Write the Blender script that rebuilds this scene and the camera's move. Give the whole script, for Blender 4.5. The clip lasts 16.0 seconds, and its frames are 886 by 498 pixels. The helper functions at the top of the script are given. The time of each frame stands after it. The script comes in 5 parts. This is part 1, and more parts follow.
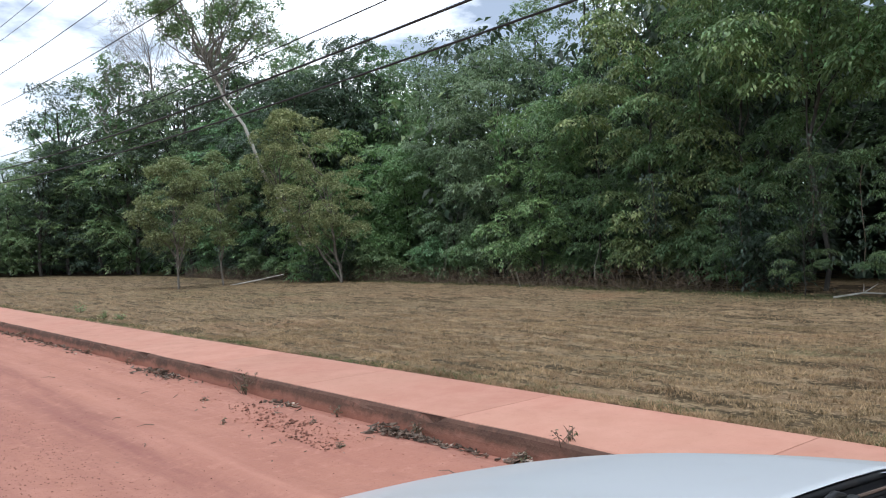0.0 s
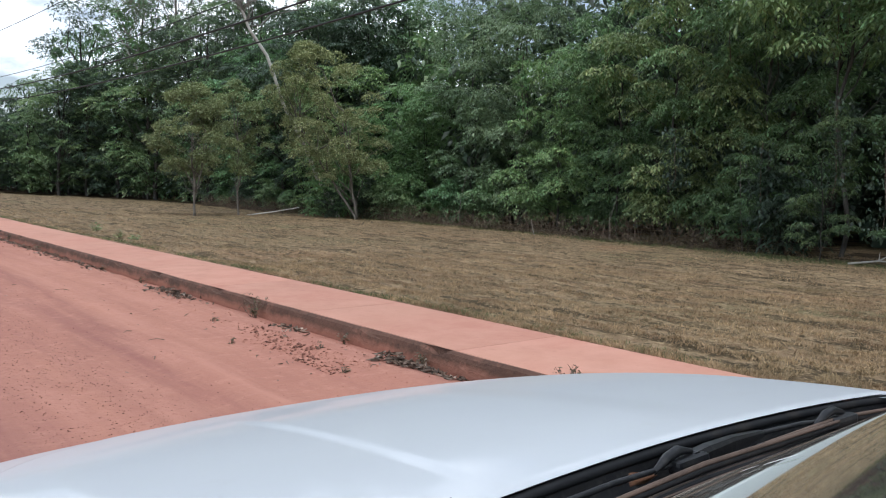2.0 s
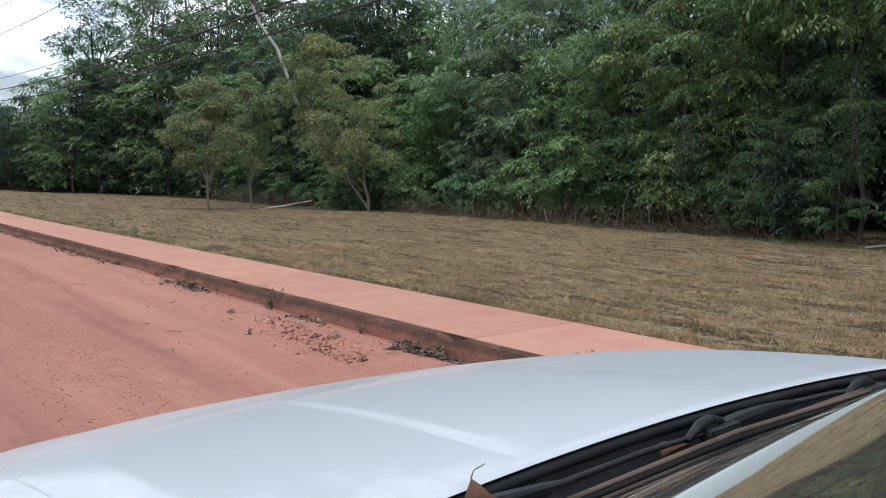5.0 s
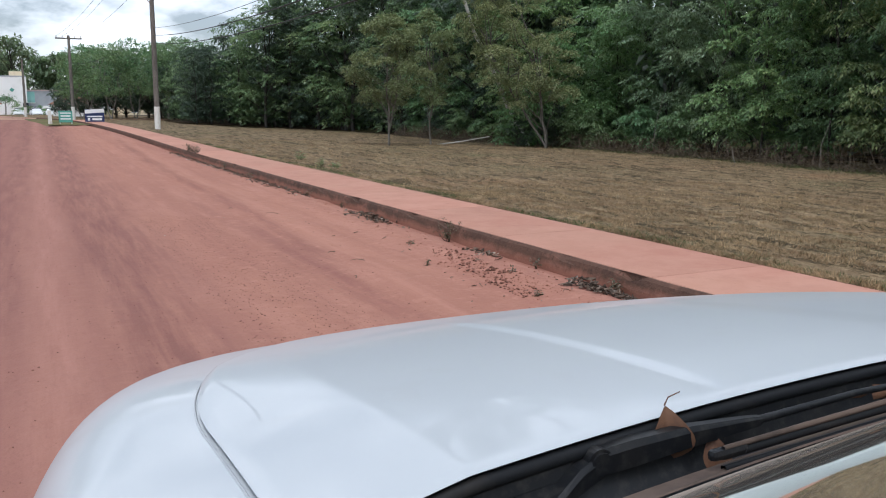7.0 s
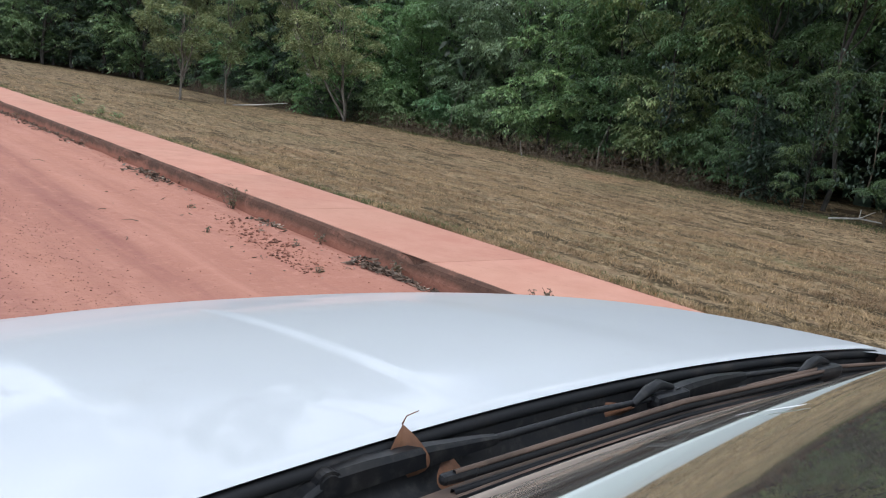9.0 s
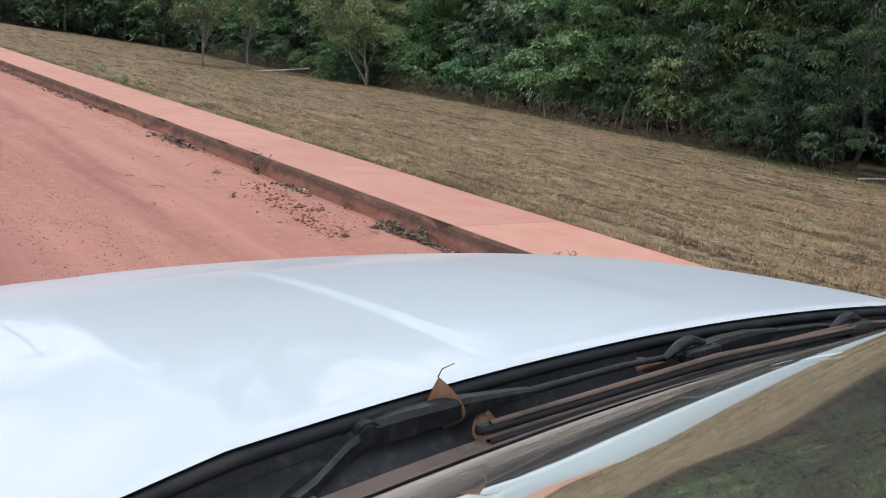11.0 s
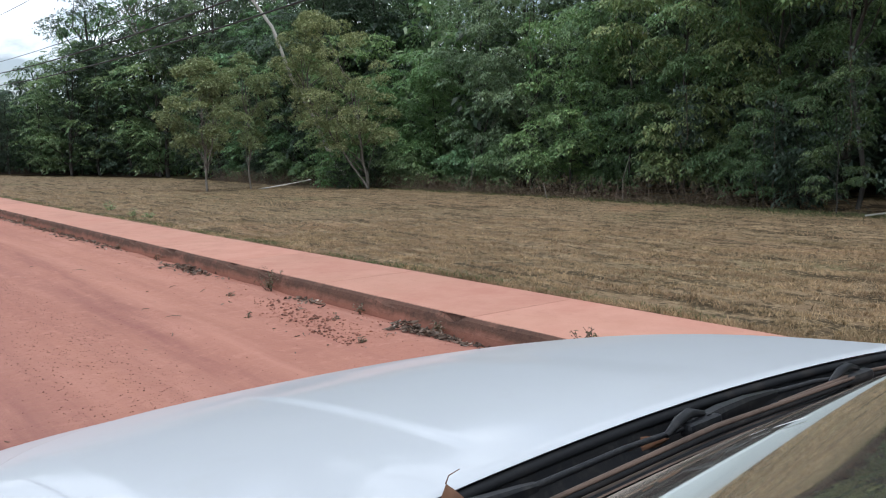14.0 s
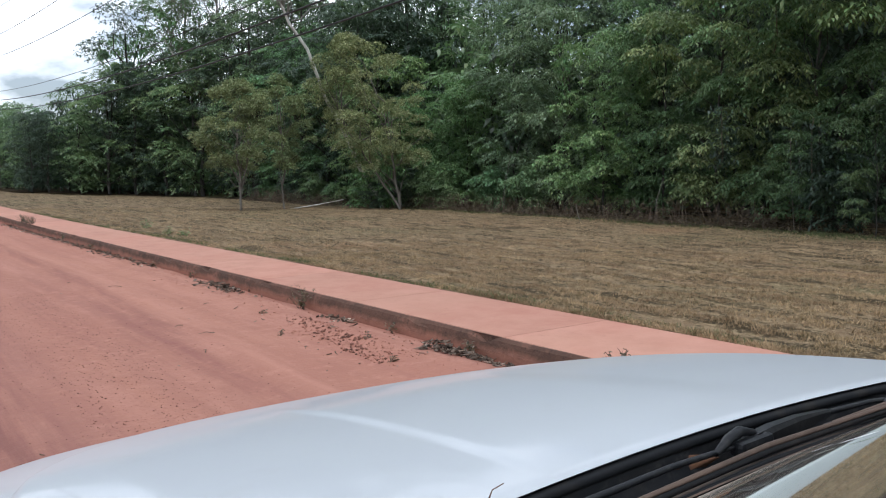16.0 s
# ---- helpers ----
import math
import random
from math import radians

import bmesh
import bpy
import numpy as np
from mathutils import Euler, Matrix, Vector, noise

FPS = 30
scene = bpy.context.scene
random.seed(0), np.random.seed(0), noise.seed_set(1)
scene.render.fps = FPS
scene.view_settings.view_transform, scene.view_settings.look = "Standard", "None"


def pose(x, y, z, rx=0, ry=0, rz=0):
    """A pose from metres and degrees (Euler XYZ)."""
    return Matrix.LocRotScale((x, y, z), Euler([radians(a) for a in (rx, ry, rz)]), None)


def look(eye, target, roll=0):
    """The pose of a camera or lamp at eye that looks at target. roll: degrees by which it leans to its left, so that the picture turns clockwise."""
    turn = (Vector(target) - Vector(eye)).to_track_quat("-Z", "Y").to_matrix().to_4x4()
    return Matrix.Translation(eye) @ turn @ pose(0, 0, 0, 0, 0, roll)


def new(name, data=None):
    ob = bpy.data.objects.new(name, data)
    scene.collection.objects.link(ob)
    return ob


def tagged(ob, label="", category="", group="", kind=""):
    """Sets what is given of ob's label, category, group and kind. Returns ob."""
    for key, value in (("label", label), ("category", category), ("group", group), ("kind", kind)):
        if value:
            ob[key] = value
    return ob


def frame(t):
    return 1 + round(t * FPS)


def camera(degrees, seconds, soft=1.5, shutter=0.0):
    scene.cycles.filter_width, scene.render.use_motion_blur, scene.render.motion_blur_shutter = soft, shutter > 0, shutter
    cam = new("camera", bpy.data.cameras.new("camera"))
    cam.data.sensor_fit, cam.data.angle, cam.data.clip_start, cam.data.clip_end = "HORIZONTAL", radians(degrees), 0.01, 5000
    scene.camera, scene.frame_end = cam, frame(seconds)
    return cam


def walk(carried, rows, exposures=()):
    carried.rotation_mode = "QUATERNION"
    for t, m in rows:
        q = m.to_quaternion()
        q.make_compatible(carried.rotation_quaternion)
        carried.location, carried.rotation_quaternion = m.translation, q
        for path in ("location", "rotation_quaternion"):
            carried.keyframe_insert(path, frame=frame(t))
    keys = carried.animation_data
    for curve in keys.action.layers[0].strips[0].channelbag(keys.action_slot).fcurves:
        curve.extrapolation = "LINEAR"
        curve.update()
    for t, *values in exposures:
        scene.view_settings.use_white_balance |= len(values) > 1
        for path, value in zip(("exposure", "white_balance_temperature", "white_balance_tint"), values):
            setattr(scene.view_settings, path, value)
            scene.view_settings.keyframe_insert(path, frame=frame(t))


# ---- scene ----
cam = camera(55.0, 16.0, soft=1.1)
PATH = [
    (0, (-0.010, 0.867, 1.481), (1.2505, 2.4190, 1.4550), -2.51),
    (0.5, (-0.016, 0.868, 1.446), (1.3178, 2.3584, 1.4532), -1.39),
    (1, (-0.007, 0.872, 1.396), (1.2831, 2.3966, 1.2887), 0.80),
    (1.5, (-0.011, 0.869, 1.394), (1.2329, 2.4265, 1.2316), 0.92),
    (2, (-0.012, 0.864, 1.397), (1.2176, 2.4337, 1.2423), 1.07),
    (2.5, (-0.010, 0.878, 1.385), (1.2114, 2.4525, 1.2147), 1.54),
    (3, (0.002, 0.892, 1.372), (1.2218, 2.4629, 1.1623), 2.14),
    (5.5, (-0.025, 0.877, 1.369), (1.1767, 2.4664, 1.1976), -0.16),
    (6, (-0.022, 0.885, 1.364), (1.1549, 2.4927, 1.1873), 0.66),
    (6.5, (-0.049, 0.903, 1.348), (0.9694, 2.6062, 1.0956), 0.48),
    (7, (-0.029, 0.904, 1.346), (0.8179, 2.6863, 1.0241), 0.17),
    (7.5, (-0.033, 0.919, 1.355), (0.7013, 2.7542, 1.0494), 1.78),
    (8, (0.011, 0.911, 1.382), (0.9953, 2.6375, 1.1569), 4.51),
    (8.5, (0.025, 0.925, 1.377), (1.2173, 2.5079, 1.1075), 6.59),
    (9, (0.031, 0.930, 1.372), (1.2907, 2.4426, 1.0198), 7.32),
    (11.5, (0.015, 0.927, 1.363), (1.1933, 2.4774, 0.9054), 5.35),
    (12, (0.014, 0.911, 1.370), (1.1194, 2.5321, 0.9836), 1.10),
    (12.5, (0.011, 0.882, 1.399), (1.1294, 2.5239, 1.1693), -1.86),
    (13, (0.007, 0.876, 1.400), (1.1289, 2.5177, 1.1844), -2.60),
    (13.5, (0.014, 0.873, 1.399), (1.1783, 2.4824, 1.1680), -2.11),
    (14, (0.009, 0.867, 1.399), (1.2074, 2.4508, 1.1669), -1.09),
    (14.5, (0.014, 0.880, 1.389), (1.2155, 2.4632, 1.1656), -0.57),
    (15, (0.018, 0.894, 1.384), (1.2132, 2.4821, 1.1580), -0.37),
    (15.5, (0.009, 0.891, 1.384), (1.1841, 2.4943, 1.1649), -0.51),
    (16, (0.010, 0.892, 1.382), (1.1534, 2.5229, 1.2003), -0.79),
]
EXPOSURES = [(t, s, 6000, 10) for t, s in ((0.0, 0.10), (0.5, -0.10), (1.0, 0.06), (2.0, 0.02), (5.5, -0.03), (6.5, -0.08), (7.0, -0.20), (7.5, -0.24), (8.0, -0.38), (8.5, 0.05), (9.0, 0.10), (11.5, 0.12), (12.0, -0.12), (12.5, -0.06), (13.0, -0.10), (13.5, -0.14), (14.0, 0.0), (15.5, 0.0), (16.0, -0.10))]
walk(cam, [(t, look(eye, aim, roll)) for t, eye, aim, roll in PATH], EXPOSURES)

# ---- light: bright hazy sky with broken cloud and a veiled sun ----
SUN_ELEVATION, SUN_TURN = 64.0, 205.0
world = bpy.data.worlds.new("sky")
scene.world = world
world.use_nodes = True
wn, wl = world.node_tree.nodes, world.node_tree.links
wn.clear()
sky = wn.new("ShaderNodeTexSky")
sky.sky_type, sky.sun_disc = "NISHITA", False
sky.sun_elevation, sky.sun_rotation = radians(SUN_ELEVATION), radians(SUN_TURN)
sky.air_density, sky.dust_density, sky.ozone_density = 1.0, 2.0, 1.0
wco = wn.new("ShaderNodeTexCoord")
wmap = wn.new("ShaderNodeMapping")
wmap.inputs["Scale"].default_value, wmap.inputs["Location"].default_value = (1.0, 1.0, 2.4), (3.1, 1.7, 0.4)
wno = wn.new("ShaderNodeTexNoise")
wno.inputs["Scale"].default_value, wno.inputs["Detail"].default_value, wno.inputs["Roughness"].default_value = 3.0, 7.0, 0.58
wramp = wn.new("ShaderNodeValToRGB")
wramp.color_ramp.elements[0].position, wramp.color_ramp.elements[1].position = 0.45, 0.62
wramp.color_ramp.elements[0].color = (0.14, 0.14, 0.14, 1)
wmix = wn.new("ShaderNodeMixRGB")
wmix.inputs["Color2"].default_value = (21.5, 21.9, 22.5, 1)
wbg = wn.new("ShaderNodeBackground")
wbg.inputs["Strength"].default_value = 0.0985
wout = wn.new("ShaderNodeOutputWorld")
wl.new(wco.outputs["Generated"], wmap.inputs["Vector"])
wl.new(wmap.outputs["Vector"], wno.inputs["Vector"])
wl.new(wno.outputs["Fac"], wramp.inputs["Fac"])
wl.new(wramp.outputs["Color"], wmix.inputs["Fac"])
wl.new(sky.outputs["Color"], wmix.inputs["Color1"])
wl.new(wmix.outputs["Color"], wbg.inputs["Color"])
wl.new(wbg.outputs["Background"], wout.inputs["Surface"])
sun = new("sun", bpy.data.lights.new("sun", "SUN"))
sun.data.energy, sun.data.angle, sun.data.color = 1.5, radians(14), (1.0, 0.985, 0.96)
sa, se = radians(SUN_TURN), radians(SUN_ELEVATION)
sun_from = Vector((math.sin(sa) * math.cos(se), math.cos(sa) * math.cos(se), math.sin(se)))
sun.matrix_world = look(sun_from * 60, (0, 0, 0))


# ---- materials ----
def material(name, base, rough=0.8, spots=(), bump=(), metal=0.0, coat=0.0, per_object=0.0, per_island=0.0, spec=0.4, hue=0.0):
    """Base colour with layers of noise: spots = (scale, stretch xyz, colour, low, high); bump = (scale, strength, distance)."""
    m = bpy.data.materials.new(name)
    m.use_nodes = True
    n, l = m.node_tree.nodes, m.node_tree.links
    b = n["Principled BSDF"]
    b.inputs["Roughness"].default_value, b.inputs["Metallic"].default_value = rough, metal
    b.inputs["Coat Weight"].default_value, b.inputs["Specular IOR Level"].default_value = coat, spec
    b.inputs["Coat Roughness"].default_value = 0.03
    geo = n.new("ShaderNodeTexCoord")
    rgb = n.new("ShaderNodeRGB")
    rgb.outputs[0].default_value = (*base, 1)
    col = rgb.outputs[0]
    for scale, stretch, tint, low, high in spots:
        mp = n.new("ShaderNodeMapping")
        mp.inputs["Scale"].default_value = stretch
        no = n.new("ShaderNodeTexNoise")
        no.inputs["Scale"].default_value, no.inputs["Detail"].default_value = scale, 6.0
        no.inputs["Roughness"].default_value = 0.62
        rp = n.new("ShaderNodeMapRange")
        rp.inputs["From Min"].default_value, rp.inputs["From Max"].default_value = low, high
        mx = n.new("ShaderNodeMixRGB")
        mx.inputs["Color2"].default_value = (*tint, 1)
        l.new(geo.outputs["Object"], mp.inputs["Vector"])
        l.new(mp.outputs["Vector"], no.inputs["Vector"])
        l.new(no.outputs["Fac"], rp.inputs["Value"])
        l.new(rp.outputs["Result"], mx.inputs["Fac"])
        l.new(col, mx.inputs["Color1"])
        col = mx.outputs["Color"]
    for amount, source in ((per_object, "ShaderNodeObjectInfo"), (per_island, "ShaderNodeNewGeometry")):
        if amount:
            ri = n.new(source)
            out = ri.outputs["Random" if source == "ShaderNodeObjectInfo" else "Random Per Island"]
            mr = n.new("ShaderNodeMapRange")
            mr.inputs["To Min"].default_value, mr.inputs["To Max"].default_value = 1 - amount, 1 + amount
            hs = n.new("ShaderNodeHueSaturation")
            l.new(out, mr.inputs["Value"])
            l.new(mr.outputs["Result"], hs.inputs["Value"])
            if hue:
                hr = n.new("ShaderNodeMapRange")
                hr.inputs["To Min"].default_value, hr.inputs["To Max"].default_value = 0.5 + hue, 0.5 - hue
                wv = n.new("ShaderNodeMath")
                wv.operation = "FRACT"
                tm = n.new("ShaderNodeMath")
                tm.operation, tm.inputs[1].default_value = "MULTIPLY", 7.31
                l.new(out, tm.inputs[0])
                l.new(tm.outputs[0], wv.inputs[0])
                l.new(wv.outputs[0], hr.inputs["Value"])
                l.new(hr.outputs["Result"], hs.inputs["Hue"])
            l.new(col, hs.inputs["Color"])
            col = hs.outputs["Color"]
    l.new(col, b.inputs["Base Color"])
    last = None
    for scale, strength, distance in bump:
        no = n.new("ShaderNodeTexNoise")
        no.inputs["Scale"].default_value, no.inputs["Detail"].default_value = scale, 5.0
        bp = n.new("ShaderNodeBump")
        bp.inputs["Strength"].default_value, bp.inputs["Distance"].default_value = strength, distance
        l.new(geo.outputs["Object"], no.inputs["Vector"])
        l.new(no.outputs["Fac"], bp.inputs["Height"])
        if last:
            l.new(last, bp.inputs["Normal"])
        last = bp.outputs["Normal"]
    if last:
        l.new(last, b.inputs["Normal"])
    return m


def leaf_material(name, base, light, through_tint, spread=0.66, hue=0.035, rough=0.38):
    """Leaf blade: colour varies leaf by leaf, some light passes through."""
    m = material(name, base, rough, spots=[(0.55, (1, 1, 1), light, 0.42, 0.68)], per_object=0.14, per_island=spread, hue=hue, spec=0.38)
    n, l = m.node_tree.nodes, m.node_tree.links
    tr = n.new("ShaderNodeBsdfTranslucent")
    tr.inputs["Color"].default_value = (*through_tint, 1)
    ad = n.new("ShaderNodeMixShader")
    ad.inputs["Fac"].default_value = 0.28
    l.new(n["Principled BSDF"].outputs[0], ad.inputs[1])
    l.new(tr.outputs[0], ad.inputs[2])
    l.new(ad.outputs[0], n["Material Output"].inputs["Surface"])
    return m


ONE = (1, 1, 1)
M_ROAD = material("red laterite dust", (0.385, 0.185, 0.130), 0.95, spots=[
    (0.5, (1.6, 0.03, 1), (0.27, 0.125, 0.10), 0.50, 0.70), (0.9, (1.5, 0.10, 1), (0.32, 0.147, 0.108), 0.46, 0.74), (3.0, (1.2, 0.14, 1), (0.43, 0.215, 0.158), 0.48, 0.78), (3.2, (1.8, 0.045, 1), (0.29, 0.132, 0.102), 0.50, 0.78),
    (0.35, (1, 0.35, 1), (0.33, 0.147, 0.108), 0.5, 0.75), (2.6, (1, 0.6, 1), (0.33, 0.152, 0.110), 0.50, 0.74), (8.0, ONE, (0.43, 0.213, 0.155), 0.53, 0.74), (22.0, ONE, (0.29, 0.127, 0.095), 0.57, 0.74), (70, ONE, (0.27, 0.117, 0.088), 0.57, 0.74)],
    bump=[(9, 0.45, 0.03), (26, 0.4, 0.012), (80, 0.4, 0.006)], spec=0.15)


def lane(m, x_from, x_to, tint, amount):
    """A strip along the road: another colour for x below a wavering line."""
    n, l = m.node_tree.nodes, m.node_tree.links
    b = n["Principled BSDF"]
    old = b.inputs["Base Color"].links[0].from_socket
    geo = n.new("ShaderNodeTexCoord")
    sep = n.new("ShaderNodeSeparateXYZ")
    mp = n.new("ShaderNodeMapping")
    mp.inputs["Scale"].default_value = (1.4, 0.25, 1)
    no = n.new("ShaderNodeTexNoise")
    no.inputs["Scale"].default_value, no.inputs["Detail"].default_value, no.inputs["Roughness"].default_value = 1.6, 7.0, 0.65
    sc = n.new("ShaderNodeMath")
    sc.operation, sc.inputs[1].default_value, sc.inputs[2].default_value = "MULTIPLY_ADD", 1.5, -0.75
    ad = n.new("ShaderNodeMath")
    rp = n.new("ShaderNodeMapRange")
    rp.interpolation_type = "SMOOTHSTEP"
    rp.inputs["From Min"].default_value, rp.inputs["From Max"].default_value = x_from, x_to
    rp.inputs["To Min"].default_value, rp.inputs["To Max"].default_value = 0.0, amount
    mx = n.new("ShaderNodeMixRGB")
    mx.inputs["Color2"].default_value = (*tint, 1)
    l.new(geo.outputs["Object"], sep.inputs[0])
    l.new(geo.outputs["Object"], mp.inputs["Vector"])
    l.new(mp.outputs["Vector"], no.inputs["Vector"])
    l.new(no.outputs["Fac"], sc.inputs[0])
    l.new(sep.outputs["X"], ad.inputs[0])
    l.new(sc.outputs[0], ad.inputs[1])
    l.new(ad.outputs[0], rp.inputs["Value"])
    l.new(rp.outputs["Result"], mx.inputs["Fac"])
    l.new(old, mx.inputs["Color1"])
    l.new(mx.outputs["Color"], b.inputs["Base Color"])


def track(m, centre, half, tint, amount, drift=0.0):
    """A worn wheel track: a soft strip of another colour round x = centre + drift * y, fading in and out along the road."""
    n, l = m.node_tree.nodes, m.node_tree.links
    b = n["Principled BSDF"]
    old = b.inputs["Base Color"].links[0].from_socket
    geo = n.new("ShaderNodeTexCoord")
    sep = n.new("ShaderNodeSeparateXYZ")
    no = n.new("ShaderNodeTexNoise")
    no.inputs["Scale"].default_value, no.inputs["Detail"].default_value = 0.55, 5.0
    mp = n.new("ShaderNodeMapping")
    mp.inputs["Scale"].default_value, mp.inputs["Location"].default_value = (1.6, 0.35, 1), (centre * 3.1, centre, 0)

    def calc(kind, p, q, r=None):
        k = n.new("ShaderNodeMath")
        k.operation = kind
        for i, v in enumerate((p, q) if r is None else (p, q, r)):
            if isinstance(v, (int, float)):
                k.inputs[i].default_value = v
            else:
                l.new(v, k.inputs[i])
        return k.outputs[0]

    l.new(geo.outputs["Object"], sep.inputs[0])
    l.new(geo.outputs["Object"], mp.inputs["Vector"])
    l.new(mp.outputs["Vector"], no.inputs["Vector"])
    way = calc("MULTIPLY_ADD", no.outputs["Fac"], 0.9, -0.45 - centre)
    x = calc("ADD", calc("MULTIPLY_ADD", sep.outputs["Y"], -drift, sep.outputs["X"]), way)
    rp = n.new("ShaderNodeMapRange")
    rp.interpolation_type = "SMOOTHSTEP"
    rp.inputs["From Min"].default_value, rp.inputs["From Max"].default_value = half, 0.0
    rp.inputs["To Min"].default_value, rp.inputs["To Max"].default_value = 0.0, amount
    l.new(calc("ABSOLUTE", x, 0.0), rp.inputs["Value"])
    streak = n.new("ShaderNodeTexNoise")
    streak.inputs["Scale"].default_value, streak.inputs["Detail"].default_value, streak.inputs["Roughness"].default_value = 4.0, 6.0, 0.7
    smap = n.new("ShaderNodeMapping")
    smap.inputs["Scale"].default_value = (1.8, 0.12, 1)
    sr = n.new("ShaderNodeMapRange")
    sr.inputs["From Min"].default_value, sr.inputs["From Max"].default_value = 0.36, 0.60
    l.new(geo.outputs["Object"], smap.inputs["Vector"])
    l.new(smap.outputs["Vector"], streak.inputs["Vector"])
    l.new(streak.outputs["Fac"], sr.inputs["Value"])
    fade = calc("MULTIPLY", rp.outputs["Result"], sr.outputs["Result"])
    mx = n.new("ShaderNodeMixRGB")
    mx.inputs["Color2"].default_value = (*tint, 1)
    l.new(fade, mx.inputs["Fac"])
    l.new(old, mx.inputs["Color1"])
    l.new(mx.outputs["Color"], b.inputs["Base Color"])


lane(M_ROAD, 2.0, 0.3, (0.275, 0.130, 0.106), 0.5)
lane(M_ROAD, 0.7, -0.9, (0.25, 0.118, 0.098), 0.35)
for centre, half, amount in ((0.62, 0.75, 0.66), (-0.45, 0.5, 0.55), (-1.5, 0.6, 0.5), (-2.6, 0.7, 0.45)):
    track(M_ROAD, centre, half, (0.175, 0.077, 0.066), amount)
track(M_ROAD, 1.95, 0.28, (0.215, 0.094, 0.076), 0.6, 0.03)
track(M_ROAD, 2.42, 0.24, (0.44, 0.22, 0.16), 0.6, 0.02)
track(M_ROAD, 0.02, 0.3, (0.42, 0.212, 0.165), 0.55)
M_PAVE = material("red pigmented concrete", (0.445, 0.234, 0.167), 0.9, spots=[
    (0.7, ONE, (0.43, 0.202, 0.146), 0.42, 0.66), (1.6, (1, 0.5, 1), (0.37, 0.178, 0.130), 0.54, 0.74), (9, ONE, (0.36, 0.175, 0.128), 0.60, 0.74), (3.5, ONE, (0.50, 0.268, 0.198), 0.40, 0.80), (60, ONE, (0.40, 0.185, 0.132), 0.58, 0.75)],
    bump=[(55, 0.2, 0.003), (2.5, 0.15, 0.01)], per_object=0.05, spec=0.2)
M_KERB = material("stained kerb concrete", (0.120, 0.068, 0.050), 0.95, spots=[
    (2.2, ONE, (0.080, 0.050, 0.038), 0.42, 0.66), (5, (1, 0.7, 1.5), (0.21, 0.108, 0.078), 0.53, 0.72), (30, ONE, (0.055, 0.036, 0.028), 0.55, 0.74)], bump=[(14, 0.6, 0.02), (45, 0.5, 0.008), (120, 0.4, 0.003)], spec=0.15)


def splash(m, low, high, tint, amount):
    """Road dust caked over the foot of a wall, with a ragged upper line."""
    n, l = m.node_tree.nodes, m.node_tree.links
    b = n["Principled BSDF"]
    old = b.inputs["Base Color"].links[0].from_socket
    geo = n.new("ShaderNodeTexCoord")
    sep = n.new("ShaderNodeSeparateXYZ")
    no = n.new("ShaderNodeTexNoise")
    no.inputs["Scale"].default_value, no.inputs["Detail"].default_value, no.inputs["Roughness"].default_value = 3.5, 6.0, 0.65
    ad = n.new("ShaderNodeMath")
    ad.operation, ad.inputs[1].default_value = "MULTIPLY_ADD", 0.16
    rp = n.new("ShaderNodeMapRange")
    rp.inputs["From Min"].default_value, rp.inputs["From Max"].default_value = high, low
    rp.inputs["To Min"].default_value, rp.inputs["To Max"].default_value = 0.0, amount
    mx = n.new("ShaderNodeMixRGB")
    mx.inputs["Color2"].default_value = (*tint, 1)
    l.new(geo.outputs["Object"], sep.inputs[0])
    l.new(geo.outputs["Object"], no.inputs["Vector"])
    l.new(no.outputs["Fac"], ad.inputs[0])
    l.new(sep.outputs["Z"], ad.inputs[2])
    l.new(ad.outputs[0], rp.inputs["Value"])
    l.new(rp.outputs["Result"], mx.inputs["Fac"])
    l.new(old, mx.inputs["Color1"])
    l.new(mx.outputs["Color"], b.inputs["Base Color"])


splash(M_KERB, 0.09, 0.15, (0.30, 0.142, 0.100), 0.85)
# Dark streaks: soil and thatch, plus shade between mown rows put into the colour.
M_LAWN = material("dry mown grass", (0.218, 0.150, 0.088), 0.95, spots=[
    (1.1, ONE, (0.145, 0.100, 0.056), 0.46, 0.64), (3.6, (1, 0.45, 1), (0.32, 0.240, 0.140), 0.48, 0.64), (0.13, ONE, (0.150, 0.132, 0.066), 0.50, 0.66), (0.22, ONE, (0.27, 0.155, 0.085), 0.54, 0.70),
    (4.4, (1, 0.12, 1), (0.060, 0.044, 0.024), 0.48, 0.59), (6.5, (1, 0.17, 1), (0.35, 0.258, 0.150), 0.53, 0.67), (14, (1, 0.5, 1), (0.060, 0.045, 0.025), 0.51, 0.60), (34, (1, 0.6, 1), (0.34, 0.257, 0.155), 0.53, 0.65), (80, ONE, (0.08, 0.06, 0.034), 0.53, 0.68)], bump=[(7, 0.6, 0.05), (16, 0.7, 0.05), (40, 0.9, 0.03)], spec=0.1)
M_STRAW = material("straw blades", (0.40, 0.288, 0.165), 0.8, spots=[(1.3, ONE, (0.22, 0.148, 0.088), 0.42, 0.64), (0.2, ONE, (0.21, 0.17, 0.09), 0.55, 0.72), (9, ONE, (0.13, 0.10, 0.05), 0.54, 0.66)], per_island=0.4, spec=0.15)
M_GREENBLADE = material("green blades", (0.105, 0.118, 0.050), 0.7, per_island=0.4, spec=0.2)
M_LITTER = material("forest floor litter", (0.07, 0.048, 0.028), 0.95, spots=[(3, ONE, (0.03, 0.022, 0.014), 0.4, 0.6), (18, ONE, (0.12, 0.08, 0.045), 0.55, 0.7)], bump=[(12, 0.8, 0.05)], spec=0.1)
